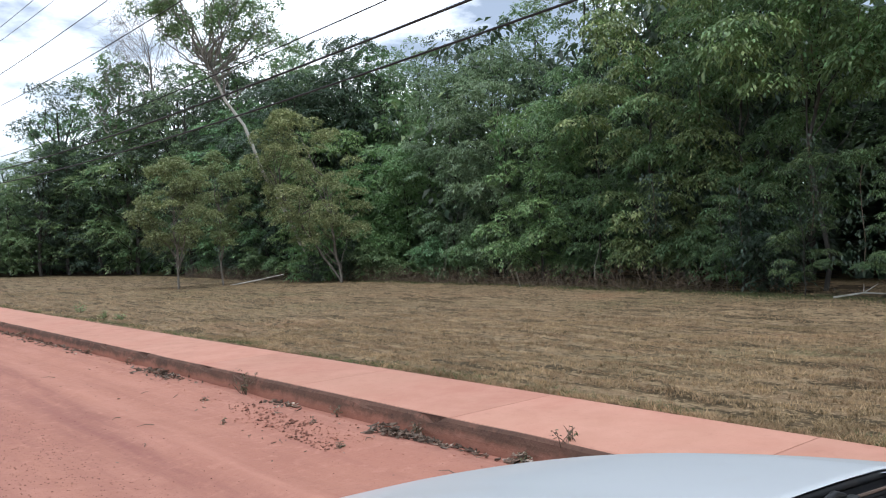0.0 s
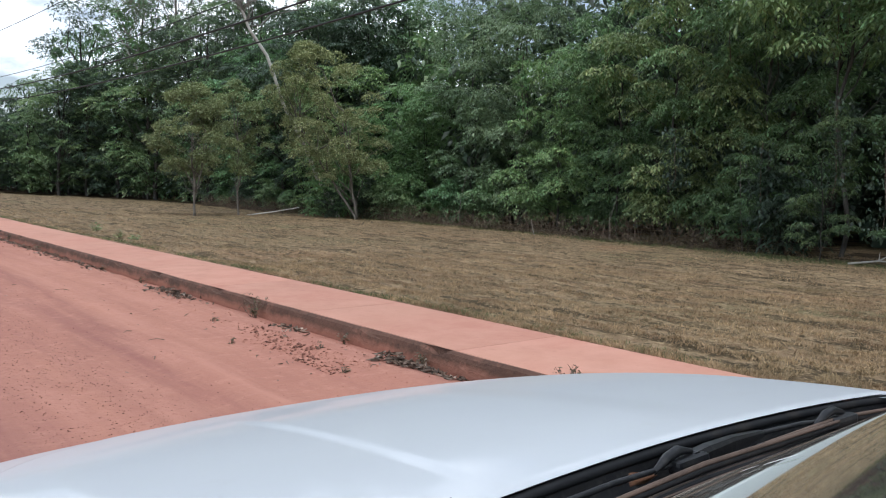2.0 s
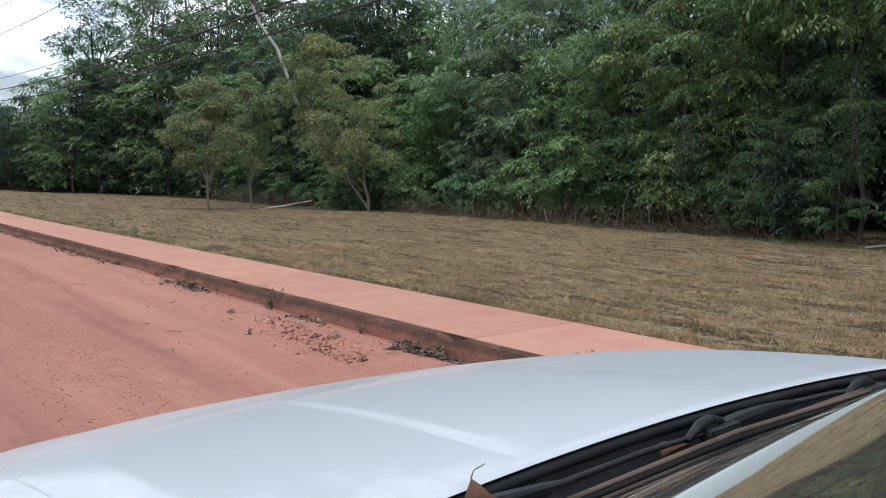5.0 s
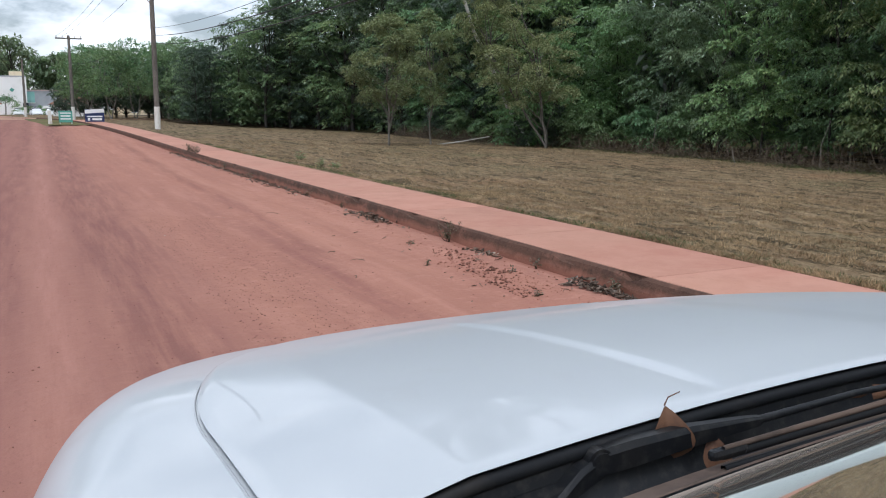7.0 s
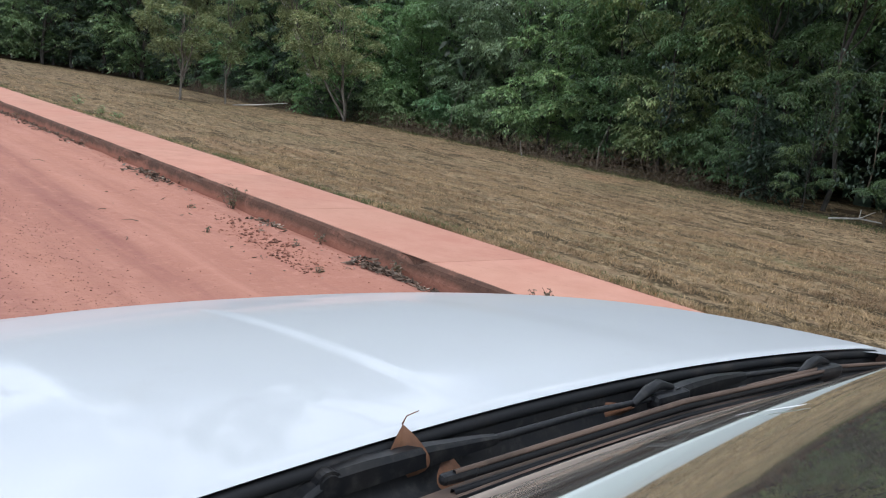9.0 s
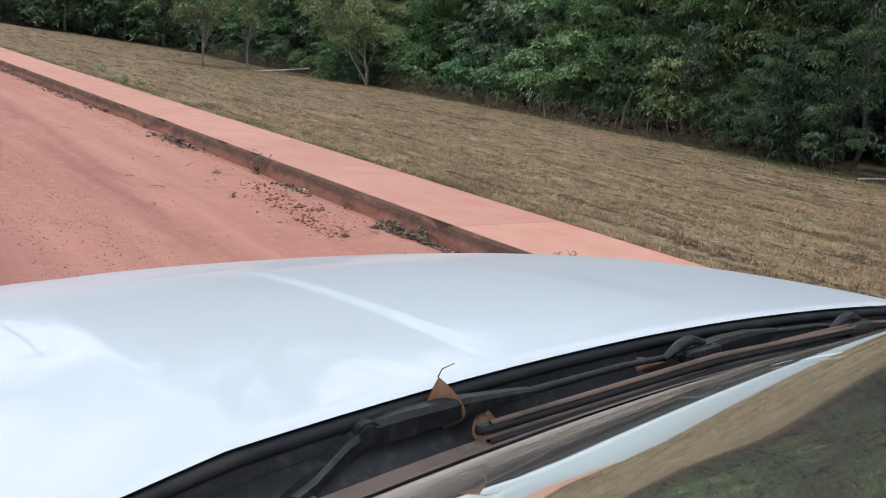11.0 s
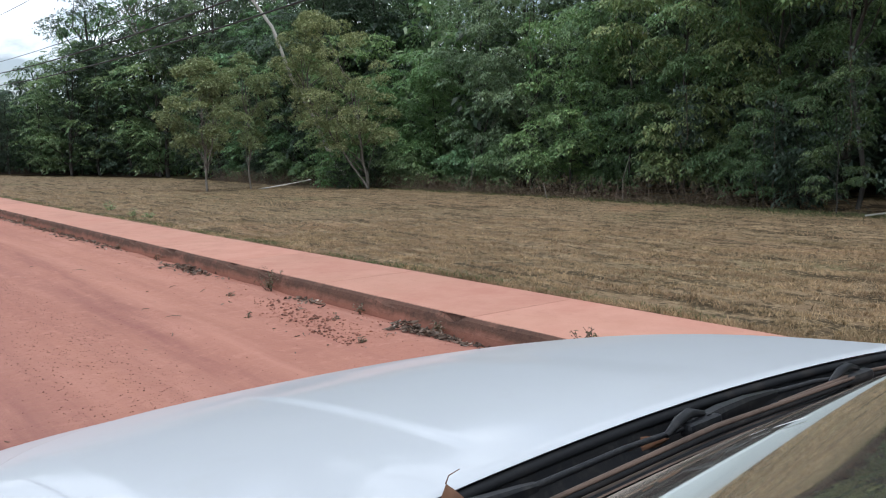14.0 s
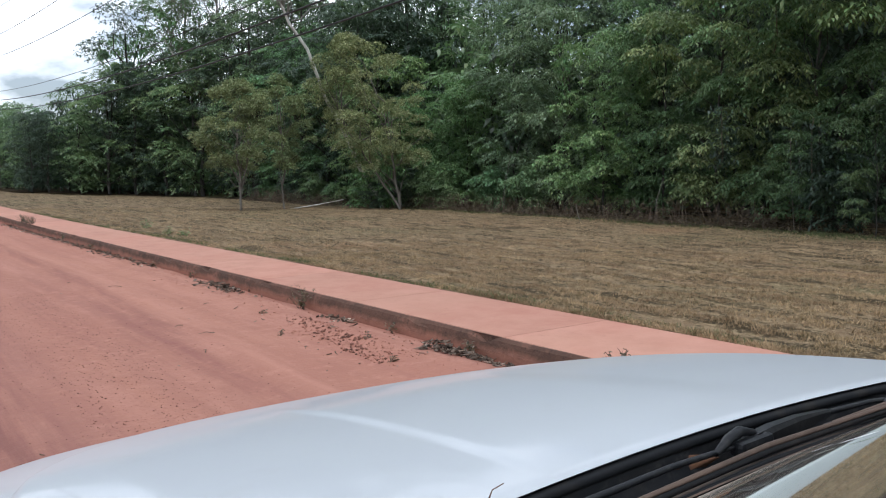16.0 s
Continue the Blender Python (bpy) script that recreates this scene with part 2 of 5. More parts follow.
M_BARK = material("grey brown bark", (0.075, 0.069, 0.061), 0.9, spots=[(6, (1, 1, 0.2), (0.04, 0.037, 0.033), 0.42, 0.6), (2, ONE, (0.12, 0.11, 0.096), 0.55, 0.72)], bump=[(18, 0.7, 0.02)], per_object=0.2, spec=0.15)
M_PALEBARK = material("pale smooth bark", (0.52, 0.50, 0.46), 0.85, spots=[(3, (1, 1, 0.6), (0.34, 0.31, 0.27), 0.50, 0.66), (12, ONE, (0.66, 0.64, 0.60), 0.54, 0.7)], bump=[(14, 0.4, 0.01)], spec=0.2)
M_GREYBARK = material("light grey bark", (0.20, 0.18, 0.155), 0.9, spots=[(6, (1, 1, 0.3), (0.11, 0.095, 0.08), 0.45, 0.62)], bump=[(20, 0.5, 0.01)], spec=0.15)
M_LIMB = material("grey limb bark", (0.26, 0.245, 0.22), 0.9, spots=[(5, (1, 1, 0.4), (0.15, 0.14, 0.12), 0.45, 0.65)], spec=0.15)
M_TWIG = material("dry brown twigs", (0.125, 0.094, 0.071), 0.9, per_island=0.45, spec=0.15)
M_LEAF = leaf_material("forest leaves", (0.121, 0.197, 0.100), (0.197, 0.297, 0.136), (0.216, 0.367, 0.140))
# Dark-leaved trees; in the forest this colour also carries the shade of its hollows.
M_LEAF_DARK_SHADE = leaf_material("dark and shade-toned forest leaves", (0.052, 0.082, 0.058), (0.092, 0.132, 0.088), (0.100, 0.160, 0.081))
M_LEAF_BROAD = leaf_material("broad understorey leaves", (0.070, 0.118, 0.060), (0.140, 0.210, 0.090), (0.170, 0.290, 0.097))
M_LEAF_SPRAY = leaf_material("light spraying leaves", (0.151, 0.221, 0.105), (0.292, 0.378, 0.165), (0.248, 0.378, 0.128))
M_LEAF_VINE = leaf_material("bright vine leaves", (0.143, 0.240, 0.105), (0.211, 0.329, 0.142), (0.238, 0.421, 0.140))
M_LEAF_OLIVE = leaf_material("olive savanna leaves", (0.226, 0.268, 0.138), (0.315, 0.355, 0.186), (0.27, 0.33, 0.13), hue=0.03, rough=0.6)
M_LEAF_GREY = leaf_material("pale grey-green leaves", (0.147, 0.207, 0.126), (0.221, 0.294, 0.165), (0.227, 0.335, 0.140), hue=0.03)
M_LEAF_THICKET = leaf_material("brown thicket leaves", (0.105, 0.074, 0.052), (0.145, 0.105, 0.072), (0.12, 0.08, 0.05))
M_LEAF_DEAD = material("dead leaves", (0.13, 0.092, 0.068), 0.8, spots=[(5, ONE, (0.40, 0.34, 0.28), 0.54, 0.62)], per_island=0.6, per_object=0.2, spec=0.3)
M_LEAF_BROWN = material("dry brown leaf", (0.155, 0.078, 0.044), 0.6, spots=[(30, ONE, (0.075, 0.036, 0.024), 0.42, 0.62), (9, ONE, (0.21, 0.12, 0.07), 0.55, 0.7)], bump=[(60, 0.4, 0.003)], spec=0.4)
M_DRYWEED = leaf_material("half-dry weed leaves", (0.095, 0.088, 0.050), (0.13, 0.11, 0.07), (0.10, 0.10, 0.04))
M_STONE = material("dark pebbles", (0.185, 0.086, 0.062), 0.9, per_island=0.45, spec=0.2)
M_PAINT = material("white car paint", (0.480, 0.508, 0.528), 0.4, spots=[(1.6, ONE, (0.463, 0.491, 0.511), 0.4, 0.7), (5, ONE, (0.456, 0.475, 0.486), 0.6, 0.8)], coat=0.40, spec=0.12)
M_RUBBER = material("black rubber", (0.012, 0.013, 0.015), 0.55, spots=[(12, ONE, (0.034, 0.030, 0.027), 0.54, 0.74)], bump=[(90, 0.15, 0.002)], spec=0.2)
M_GAP = material("shaded panel gap", (0.42, 0.44, 0.46), 0.7)
M_PLASTIC = material("dusty black plastic", (0.009, 0.010, 0.012), 0.42, spots=[(7, ONE, (0.020, 0.018, 0.016), 0.50, 0.80), (70, ONE, (0.03, 0.029, 0.028), 0.5, 0.7)], bump=[(120, 0.12, 0.001)], spec=0.28)
M_DUST = material("brown dust on rubber", (0.115, 0.082, 0.065), 0.85, spots=[(9, ONE, (0.060, 0.045, 0.037), 0.45, 0.65)], spec=0.2)
M_DASH = material("dark dashboard", (0.03, 0.032, 0.03), 0.7, spots=[(3, ONE, (0.05, 0.05, 0.045), 0.45, 0.65)], spec=0.3)
M_CHROME = material("bright metal", (0.7, 0.7, 0.7), 0.2, metal=1.0)
M_LAMPGLASS = material("clear lamp cover", (0.55, 0.58, 0.6), 0.08, coat=1.0)
M_POLE = material("weathered concrete pole", (0.17, 0.15, 0.13), 0.9, spots=[(5, (1, 1, 0.3), (0.09, 0.08, 0.07), 0.45, 0.65), (30, ONE, (0.24, 0.22, 0.2), 0.52, 0.7)], bump=[(30, 0.3, 0.01)], spec=0.2)
M_WHITEWASH = material("lime whitewash", (0.68, 0.66, 0.61), 0.9, spots=[(6, (1, 1, 0.4), (0.42, 0.33, 0.27), 0.52, 0.72)], spec=0.2)
M_CABLE = material("black cable", (0.012, 0.012, 0.013), 0.6)
M_WHITEWALL = material("white painted wall", (0.78, 0.78, 0.76), 0.85, spots=[(0.5, ONE, (0.68, 0.68, 0.65), 0.45, 0.7)], spec=0.2)
M_CREAM = material("cream painted wall", (0.72, 0.61, 0.42), 0.85, spots=[(0.6, ONE, (0.52, 0.43, 0.30), 0.45, 0.7)], spec=0.2)
M_TEAL = material("pale teal panels", (0.22, 0.46, 0.42), 0.6, spots=[(0.8, ONE, (0.30, 0.52, 0.48), 0.45, 0.7)])
M_GREYROOF = material("grey metal roof", (0.34, 0.36, 0.38), 0.5, spots=[(0.5, ONE, (0.26, 0.28, 0.30), 0.45, 0.7)])
M_PINKROOF = material("faded pinkish roof sheets", (0.50, 0.40, 0.38), 0.6, spots=[(0.8, ONE, (0.42, 0.33, 0.31), 0.45, 0.7)])
M_TILE = material("terracotta roof tiles", (0.29, 0.135, 0.09), 0.85, spots=[(1.5, ONE, (0.20, 0.095, 0.065), 0.45, 0.65)], bump=[(6, 0.5, 0.05)])
M_DARKGLASS = material("dark window glass", (0.03, 0.04, 0.05), 0.08, spec=0.6)
M_BLUE = material("blue painted panel", (0.03, 0.10, 0.36), 0.6)
M_NAVY = material("navy sign paint", (0.014, 0.028, 0.10), 0.5)
M_SIGNTEAL = material("teal sign paint", (0.10, 0.33, 0.27), 0.5)
M_SIGNWHITE = material("white sign paint", (0.78, 0.80, 0.80), 0.5)
M_SAND = material("pale sandy ground", (0.42, 0.27, 0.19), 0.95, spots=[(0.3, ONE, (0.33, 0.19, 0.13), 0.45, 0.7)], spec=0.1)
M_GROUND = material("rough grass ground", (0.14, 0.12, 0.055), 0.95, spots=[(0.12, ONE, (0.09, 0.10, 0.035), 0.45, 0.65), (2, ONE, (0.2, 0.15, 0.08), 0.52, 0.7)], bump=[(3, 0.6, 0.1)], spec=0.1)

M_GLASS = bpy.data.materials.new("windscreen glass")
M_GLASS.use_nodes = True
gn, gl = M_GLASS.node_tree.nodes, M_GLASS.node_tree.links
gt = gn.new("ShaderNodeBsdfTransparent")
gt.inputs["Color"].default_value = (0.50, 0.58, 0.50, 1)
gg = gn.new("ShaderNodeBsdfGlossy")
gg.inputs["Roughness"].default_value = 0.03
gg.inputs["Color"].default_value = (0.87, 0.93, 0.88, 1)
gf = gn.new("ShaderNodeFresnel")
gf.inputs["IOR"].default_value = 1.55
gm = gn.new("ShaderNodeMixShader")
gl.new(gf.outputs[0], gm.inputs["Fac"])
gl.new(gt.outputs[0], gm.inputs[1])
gl.new(gg.outputs[0], gm.inputs[2])
gd = gn.new("ShaderNodeBsdfDiffuse")
gd.inputs["Color"].default_value = (0.42, 0.355, 0.30, 1)
gk = gn.new("ShaderNodeMixShader")
gdc = gn.new("ShaderNodeTexCoord")
gds = gn.new("ShaderNodeSeparateXYZ")
gdn = gn.new("ShaderNodeTexNoise")
gdn.inputs["Scale"].default_value, gdn.inputs["Detail"].default_value = 14.0, 5.0
gda = gn.new("ShaderNodeMath")
gda.operation, gda.inputs[1].default_value = "MULTIPLY_ADD", 0.05
gdr = gn.new("ShaderNodeMapRange")
gdr.inputs["From Min"].default_value, gdr.inputs["From Max"].default_value = 1.075, 1.15
gdr.inputs["To Min"].default_value, gdr.inputs["To Max"].default_value = 0.80, 0.10
gl.new(gdc.outputs["Object"], gds.inputs[0])
gl.new(gdc.outputs["Object"], gdn.inputs["Vector"])
gl.new(gdn.outputs["Fac"], gda.inputs[0])
gl.new(gds.outputs["Z"], gda.inputs[2])
gl.new(gda.outputs[0], gdr.inputs["Value"])
gl.new(gdr.outputs["Result"], gk.inputs["Fac"])
gl.new(gm.outputs[0], gk.inputs[1])
gl.new(gd.outputs[0], gk.inputs[2])
gl.new(gk.outputs[0], gn["Material Output"].inputs["Surface"])


# ---- building blocks ----
def mesh_of(name, verts, faces, mat, smooth=False):
    me = bpy.data.meshes.new(name)
    if isinstance(verts, np.ndarray):
        k = faces.shape[1]
        me.vertices.add(len(verts))
        me.vertices.foreach_set("co", verts.astype(np.float32).ravel())
        me.loops.add(faces.size)
        me.loops.foreach_set("vertex_index", faces.astype(np.int32).ravel())
        me.polygons.add(len(faces))
        me.polygons.foreach_set("loop_start", np.arange(0, faces.size, k, dtype=np.int32))
        me.update(calc_edges=True)
    else:
        me.from_pydata(verts, [], faces)
        me.update()
    for m in (mat if isinstance(mat, (list, tuple)) else [mat]):
        me.materials.append(m)
    if smooth:
        me.polygons.foreach_set("use_smooth", [True] * len(me.polygons))
    return me


def thing(name, label, category, at=(0, 0, 0), rz=0.0, group="", kind=""):
    ob = new(name)
    ob.empty_display_size = 0.2
    ob.matrix_basis = pose(*at, 0, 0, rz)
    return tagged(ob, label, category, group, kind)


def part(name, data, parent, label=""):
    """A mesh under a thing or under a part."""
    ob = new(name, data)
    ob.parent = parent
    return tagged(ob, label)


def finish(bm, name, mat, smooth=False):
    me = bpy.data.meshes.new(name)
    bmesh.ops.recalc_face_normals(bm, faces=bm.faces)
    bm.to_mesh(me)
    bm.free()
    me.materials.append(mat)
    if smooth:
        me.polygons.foreach_set("use_smooth", [True] * len(me.polygons))
    return me


def box_mesh(name, size, at, mat, bevel=0.01, turn=None):
    bm = bmesh.new()
    bmesh.ops.create_cube(bm, size=1.0)
    for v in bm.verts:
        v.co = Vector((v.co.x * size[0], v.co.y * size[1], v.co.z * size[2]))
    if bevel:
        bmesh.ops.bevel(bm, geom=bm.edges[:], offset=bevel, segments=2, affect="EDGES", profile=0.6)
    if turn:
        bmesh.ops.transform(bm, matrix=turn, verts=bm.verts)
    bmesh.ops.translate(bm, vec=Vector(at), verts=bm.verts)
    return finish(bm, name, mat)


def tube(points, radii, sides=7, start=0):
    """Verts and quads of a tapered tube through points."""
    pts = [Vector(p) for p in points]
    vs, fs = [], []
    for i, p in enumerate(pts):
        d = (pts[min(i + 1, len(pts) - 1)] - pts[max(i - 1, 0)]).normalized()
        a = d.orthogonal().normalized() if abs(d.z) > 0.9 else d.cross(Vector((0, 0, 1))).normalized()
        b = d.cross(a)
        for k in range(sides):
            q = 2 * math.pi * k / sides
            vs.append(tuple(p + (a * math.cos(q) + b * math.sin(q)) * radii[i]))
    for i in range(len(pts) - 1):
        for k in range(sides):
            k2 = (k + 1) % sides
            fs.append((start + i * sides + k, start + i * sides + k2, start + (i + 1) * sides + k2, start + (i + 1) * sides + k))
    return vs, fs


def tubes_mesh(name, list_of_tubes, mat, sides=6):
    vs, fs = [], []
    for pts, rad in list_of_tubes:
        v, f = tube(pts, rad, sides, len(vs))
        vs += v
        fs += f
    return mesh_of(name, vs, fs, mat, True)


def smoothstep(a, b, x):
    t = np.clip((x - a) / (b - a), 0, 1)
    return t * t * (3 - 2 * t)


# ---- terrain ----
KERB_X, WALK_W, KERB_H = 3.93, 1.14, 0.14


def bend(y):
    """How far the road has swung to the left at y."""
    return -0.0016 * np.maximum(0, np.asarray(y, float) - 30) ** 1.9 * (np.asarray(y, float) < 400)


def rise(y):
    return 0.42 * smoothstep(22, 70, np.asarray(y, float))


def lawn_z(x, y):
    x, y = np.asarray(x, float), np.asarray(y, float)
    far = smoothstep(62, 96, y)
    return 0.155 - 0.026 * np.clip(x - 5, 0, 30) * (1 - far) + rise(y) * (0.72 - 0.62 * smoothstep(7, 18, x) * (1 - far))


def wobble(x, y, scale, seed=0.0):
    return np.array([noise.noise((float(a) * scale, float(b) * scale, seed)) for a, b in zip(np.ravel(x), np.ravel(y))]).reshape(np.shape(x))


def sheet(name, xs, ys, height, mat, shift=None):
    gx, gy = np.meshgrid(xs, ys)
    gz = height(gx, gy)
    if shift is not None:
        gx = gx + shift(gy)
    v = np.stack([gx.ravel(), gy.ravel(), gz.ravel()], 1)
    nx, ny = len(xs), len(ys)
    i, j = np.meshgrid(np.arange(nx - 1), np.arange(ny - 1))
    a = (j * nx + i).ravel()
    f = np.stack([a, a + 1, a + 1 + nx, a + nx], 1)
    return mesh_of(name, v, f, mat, True)


def ground_z(x, y):
    return rise(y) - 0.62


gxs = np.concatenate([-np.geomspace(3000, 12, 26), np.linspace(-11, 40, 40), np.geomspace(42, 3000, 24)])
gys = np.concatenate([-np.geomspace(3000, 45, 18), np.linspace(-40, 160, 60), np.geomspace(165, 3000, 20)])
tagged(new("ground", sheet("ground", gxs, gys, ground_z, M_GROUND)), "rough dry grassland stretching to the horizon", "ground", kind="structure")


def road_z(x, y):
    w = x + 0.10 * np.sin(y * 0.35) + 0.05 * np.sin(y * 1.1)
    rut = -0.03 * np.exp(-((w - 1.95) / 0.32) ** 2) + 0.022 * np.exp(-((w - 2.5) / 0.18) ** 2) - 0.022 * np.exp(-((w - 0.62) / 0.35) ** 2) + 0.004 * np.cos(w * 7.0)
    bank = 0.025 * smoothstep(2.9, 3.5, x) - 0.058 * smoothstep(3.55, 3.93, x)
    return rise(y) + rut + bank + 0.014 * wobble(x, y, 1.1) + 0.012 * wobble(x, y * 0.5, 3.2, 4.0) * smoothstep(1.5, 3.4, x)


road_xs = np.concatenate([np.linspace(-7.0, -1.5, 14), np.linspace(-1.2, 3.935, 54)])
road_ys = np.concatenate([np.linspace(-30, 1.5, 20), np.linspace(1.8, 20, 120), np.linspace(20.6, 120, 100)])
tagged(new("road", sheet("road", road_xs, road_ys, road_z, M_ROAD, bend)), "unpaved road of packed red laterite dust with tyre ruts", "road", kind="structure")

lawn_xs = np.concatenate([np.linspace(5.055, 15, 126), np.linspace(15.2, 22, 34), np.linspace(24, 60, 12)])
lawn_ys = np.concatenate([np.linspace(-30, 2, 14), np.linspace(2.2, 26, 200), np.linspace(26.4, 50, 60), np.linspace(52, 150, 40)])


def lawn_relief(x, y):
    return lawn_z(x, y) + 0.03 * wobble(x, y, 0.5) + (0.025 * wobble(x, y, 1.7, 2.0) + 0.042 * np.maximum(0, wobble(x, y, 3.3, 7.0)) + 0.036 * wobble(x, y * 0.11, 4.4, 5.0)) * smoothstep(5.05, 5.5, x) - 0.02 * (x < 5.07)


tagged(new("lawn", sheet("lawn", lawn_xs, lawn_ys, lawn_relief, M_LAWN, bend)), "mown lawn of dry straw-coloured grass with green patches", "lawn", kind="structure")
# line of the forest edge on the plan
EDGE = [(13.0, -14.0), (14.3, 0.0), (16.1, 6.0), (17.9, 9.7), (18.9, 16.0), (19.6, 21.0), (20.3, 28.0), (20.4, 33.5), (19.6, 38.0), (19.6, 44.0), (20.4, 53.0), (20.3, 61.0), (17.4, 67.5), (12.0, 70.6), (9.6, 73.0), (9.9, 85.0), (11.2, 99.0), (12.0, 116.0)]


def edge_x(y):
    return np.interp(y, [p[1] for p in EDGE], [p[0] for p in EDGE])


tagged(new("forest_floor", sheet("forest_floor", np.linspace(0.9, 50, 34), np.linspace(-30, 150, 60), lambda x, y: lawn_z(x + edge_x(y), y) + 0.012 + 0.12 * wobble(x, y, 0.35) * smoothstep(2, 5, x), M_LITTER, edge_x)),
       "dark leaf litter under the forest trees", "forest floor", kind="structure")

# ---- kerb and pavement frame (slabs are laid at the end of the file) ----
def kerb_mesh():
    ys = np.concatenate([np.arange(-20, 2, 1.0), np.arange(2, 24, 0.18), np.arange(24, 90, 0.7)])
    rng = random.Random(4)
    vs, fs = [], []
    for y in ys:
        x0, z0 = KERB_X + float(bend(y)), float(rise(y))
        w = 0.012 * noise.noise((y * 1.7, 0, 3)) + 0.006 * noise.noise((y * 6, 0, 8))
        top = KERB_H + 0.008 * noise.noise((y * 1.3, 5, 1))
        chip = max(0.0, noise.noise((y * 3.1, 9, 2)) - 0.14) * 0.10 + max(0.0, noise.noise((y * 9.0, 3, 5)) - 0.1) * 0.02
        for dx, dz in ((-0.02 + w, -0.25), (-0.012 + w, 0.03), (-0.004 + w, top * 0.6), (0.004 + w + chip * 0.6, top - 0.022 - chip), (0.022 + w + chip, top - 0.002 - chip * 0.4), (0.034, top), (0.040, top - 0.001), (0.040, -0.25)):
            vs.append((x0 + dx, float(y), z0 + dz))
    k = 8
    for i in range(len(ys) - 1):
        for j in range(k - 1):
            fs.append((i * k + j, i * k + j + 1, (i + 1) * k + j + 1, (i + 1) * k + j))
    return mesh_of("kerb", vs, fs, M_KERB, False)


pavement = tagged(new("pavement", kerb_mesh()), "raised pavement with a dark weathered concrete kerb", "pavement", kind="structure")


# ---- plants ----
def leaf_cards(rng, at, out, length, width, per=5, droop=0.5, spread=1.0):
    """Folded four-cornered blades in sprays: verts and quads."""
    n = len(at)
    at = np.repeat(at, per, 0)
    out = np.repeat(out, per, 0)
    m = n * per
    d = out * 0.55 + rng.normal(size=(m, 3)) * 0.62 * spread
    d[:, 2] = d[:, 2] * 0.55 - droop * (0.3 + rng.random(m))
    d /= np.linalg.norm(d, axis=1, keepdims=True) + 1e-9
    up = rng.normal(size=(m, 3)) * 0.35 + np.array([0, 0, 1.0])
    s = np.cross(d, up)
    s /= np.linalg.norm(s, axis=1, keepdims=True) + 1e-9
    nn = np.cross(s, d)
    L = (length * (0.6 + 0.8 * rng.random(m)))[:, None]
    W = (width * (0.6 + 0.7 * rng.random(m)))[:, None]
    base = at + rng.normal(size=(m, 3)) * length * 0.35
    mid = base + d * L * 0.45
    tip = base + d * L - np.array([0, 0, 1.0]) * L * 0.18
    v = np.stack([base, mid + s * W * 0.5 + nn * W * 0.14, tip, mid - s * W * 0.5 + nn * W * 0.14], 1).reshape(-1, 3)
    f = np.arange(m * 4).reshape(-1, 4)
    return v, f


def spray_cards(rng, at, out, length, width, per=6, droop=0.5, spread=1.0):
    """Feathered sprays: leaflets in two ranks hanging from a drooping stalk."""
    n = len(at)
    ax = out * 0.8 + rng.normal(size=(n, 3)) * 0.42 * spread
    ax[:, 2] = ax[:, 2] * 0.35 - droop * (0.15 + 0.6 * rng.random(n))
    ax /= np.linalg.norm(ax, axis=1, keepdims=True) + 1e-9
    side = np.cross(ax, np.array([0, 0, 1.0]))
    side /= np.linalg.norm(side, axis=1, keepdims=True) + 1e-9
    stalk = (length * (1.5 + 1.3 * rng.random(n)))[:, None]
    vs = []
    for k in range(per):
        t = (k + 0.6) / per
        sg = 0.0 if k == per - 1 else (1.0 if k % 2 else -1.0)
        d = ax * (0.5 if sg else 1.0) + side * sg * 0.75 + rng.normal(size=(n, 3)) * 0.16
        d[:, 2] -= 0.25 + 0.35 * rng.random(n)
        d /= np.linalg.norm(d, axis=1, keepdims=True) + 1e-9
        up = rng.normal(size=(n, 3)) * 0.22 + np.array([0, 0, 1.0])
        s = np.cross(d, up)
        s /= np.linalg.norm(s, axis=1, keepdims=True) + 1e-9
        nn = np.cross(s, d)
        L = (length * (0.7 + 0.5 * rng.random(n)))[:, None]
        W = (width * (0.7 + 0.5 * rng.random(n)))[:, None]
        base = at + ax * stalk * (t - 0.35)
        base[:, 2] -= (0.30 * stalk * t * t)[:, 0]
        mid = base + d * L * 0.45
        tip = base + d * L - np.array([0, 0, 1.0]) * L * 0.2
        vs.append(np.stack([base, mid + s * W * 0.5 + nn * W * 0.12, tip, mid - s * W * 0.5 + nn * W * 0.12], 1))
    v = np.stack(vs, 1).reshape(-1, 3)
    return v, np.arange(len(v)).reshape(-1, 4)


def shell_points(rng, blobs, count, inner=0.45, lift=0.65):
    """Points with outward directions on the skins of ellipsoids (centre, radii)."""
    c = np.array([b[0] for b in blobs], float)
    r = np.array([b[1] for b in blobs], float)
    wgt = (r[:, 0] * r[:, 2])
    k = rng.choice(len(blobs), count, p=wgt / wgt.sum())
    q = rng.normal(size=(count, 3))
    q /= np.linalg.norm(q, axis=1, keepdims=True)
    q[:, 2] = np.where((q[:, 2] < -0.1) & (rng.random(count) < lift), -q[:, 2], q[:, 2])
    rad = (inner + (1.05 - inner) * np.sqrt(rng.random(count)))[:, None]
    return c[k] + q * r[k] * rad, q


def limb(rng, a, b, r0, r1, sag=0.25, steps=5, wander=0.035):
    a, b = np.array(a, float), np.array(b, float)
    ln = np.linalg.norm(b - a)
    pts, rad = [], []
    for i in range(steps + 1):
        t = i / steps
        p = a + (b - a) * t
        p = p + rng.normal(size=3) * wander * ln * (0 < i < steps)
        p[2] += sag * ln * t * (1 - t)
        pts.append(tuple(p))
        rad.append(r0 + (r1 - r0) * t)
    return pts, rad


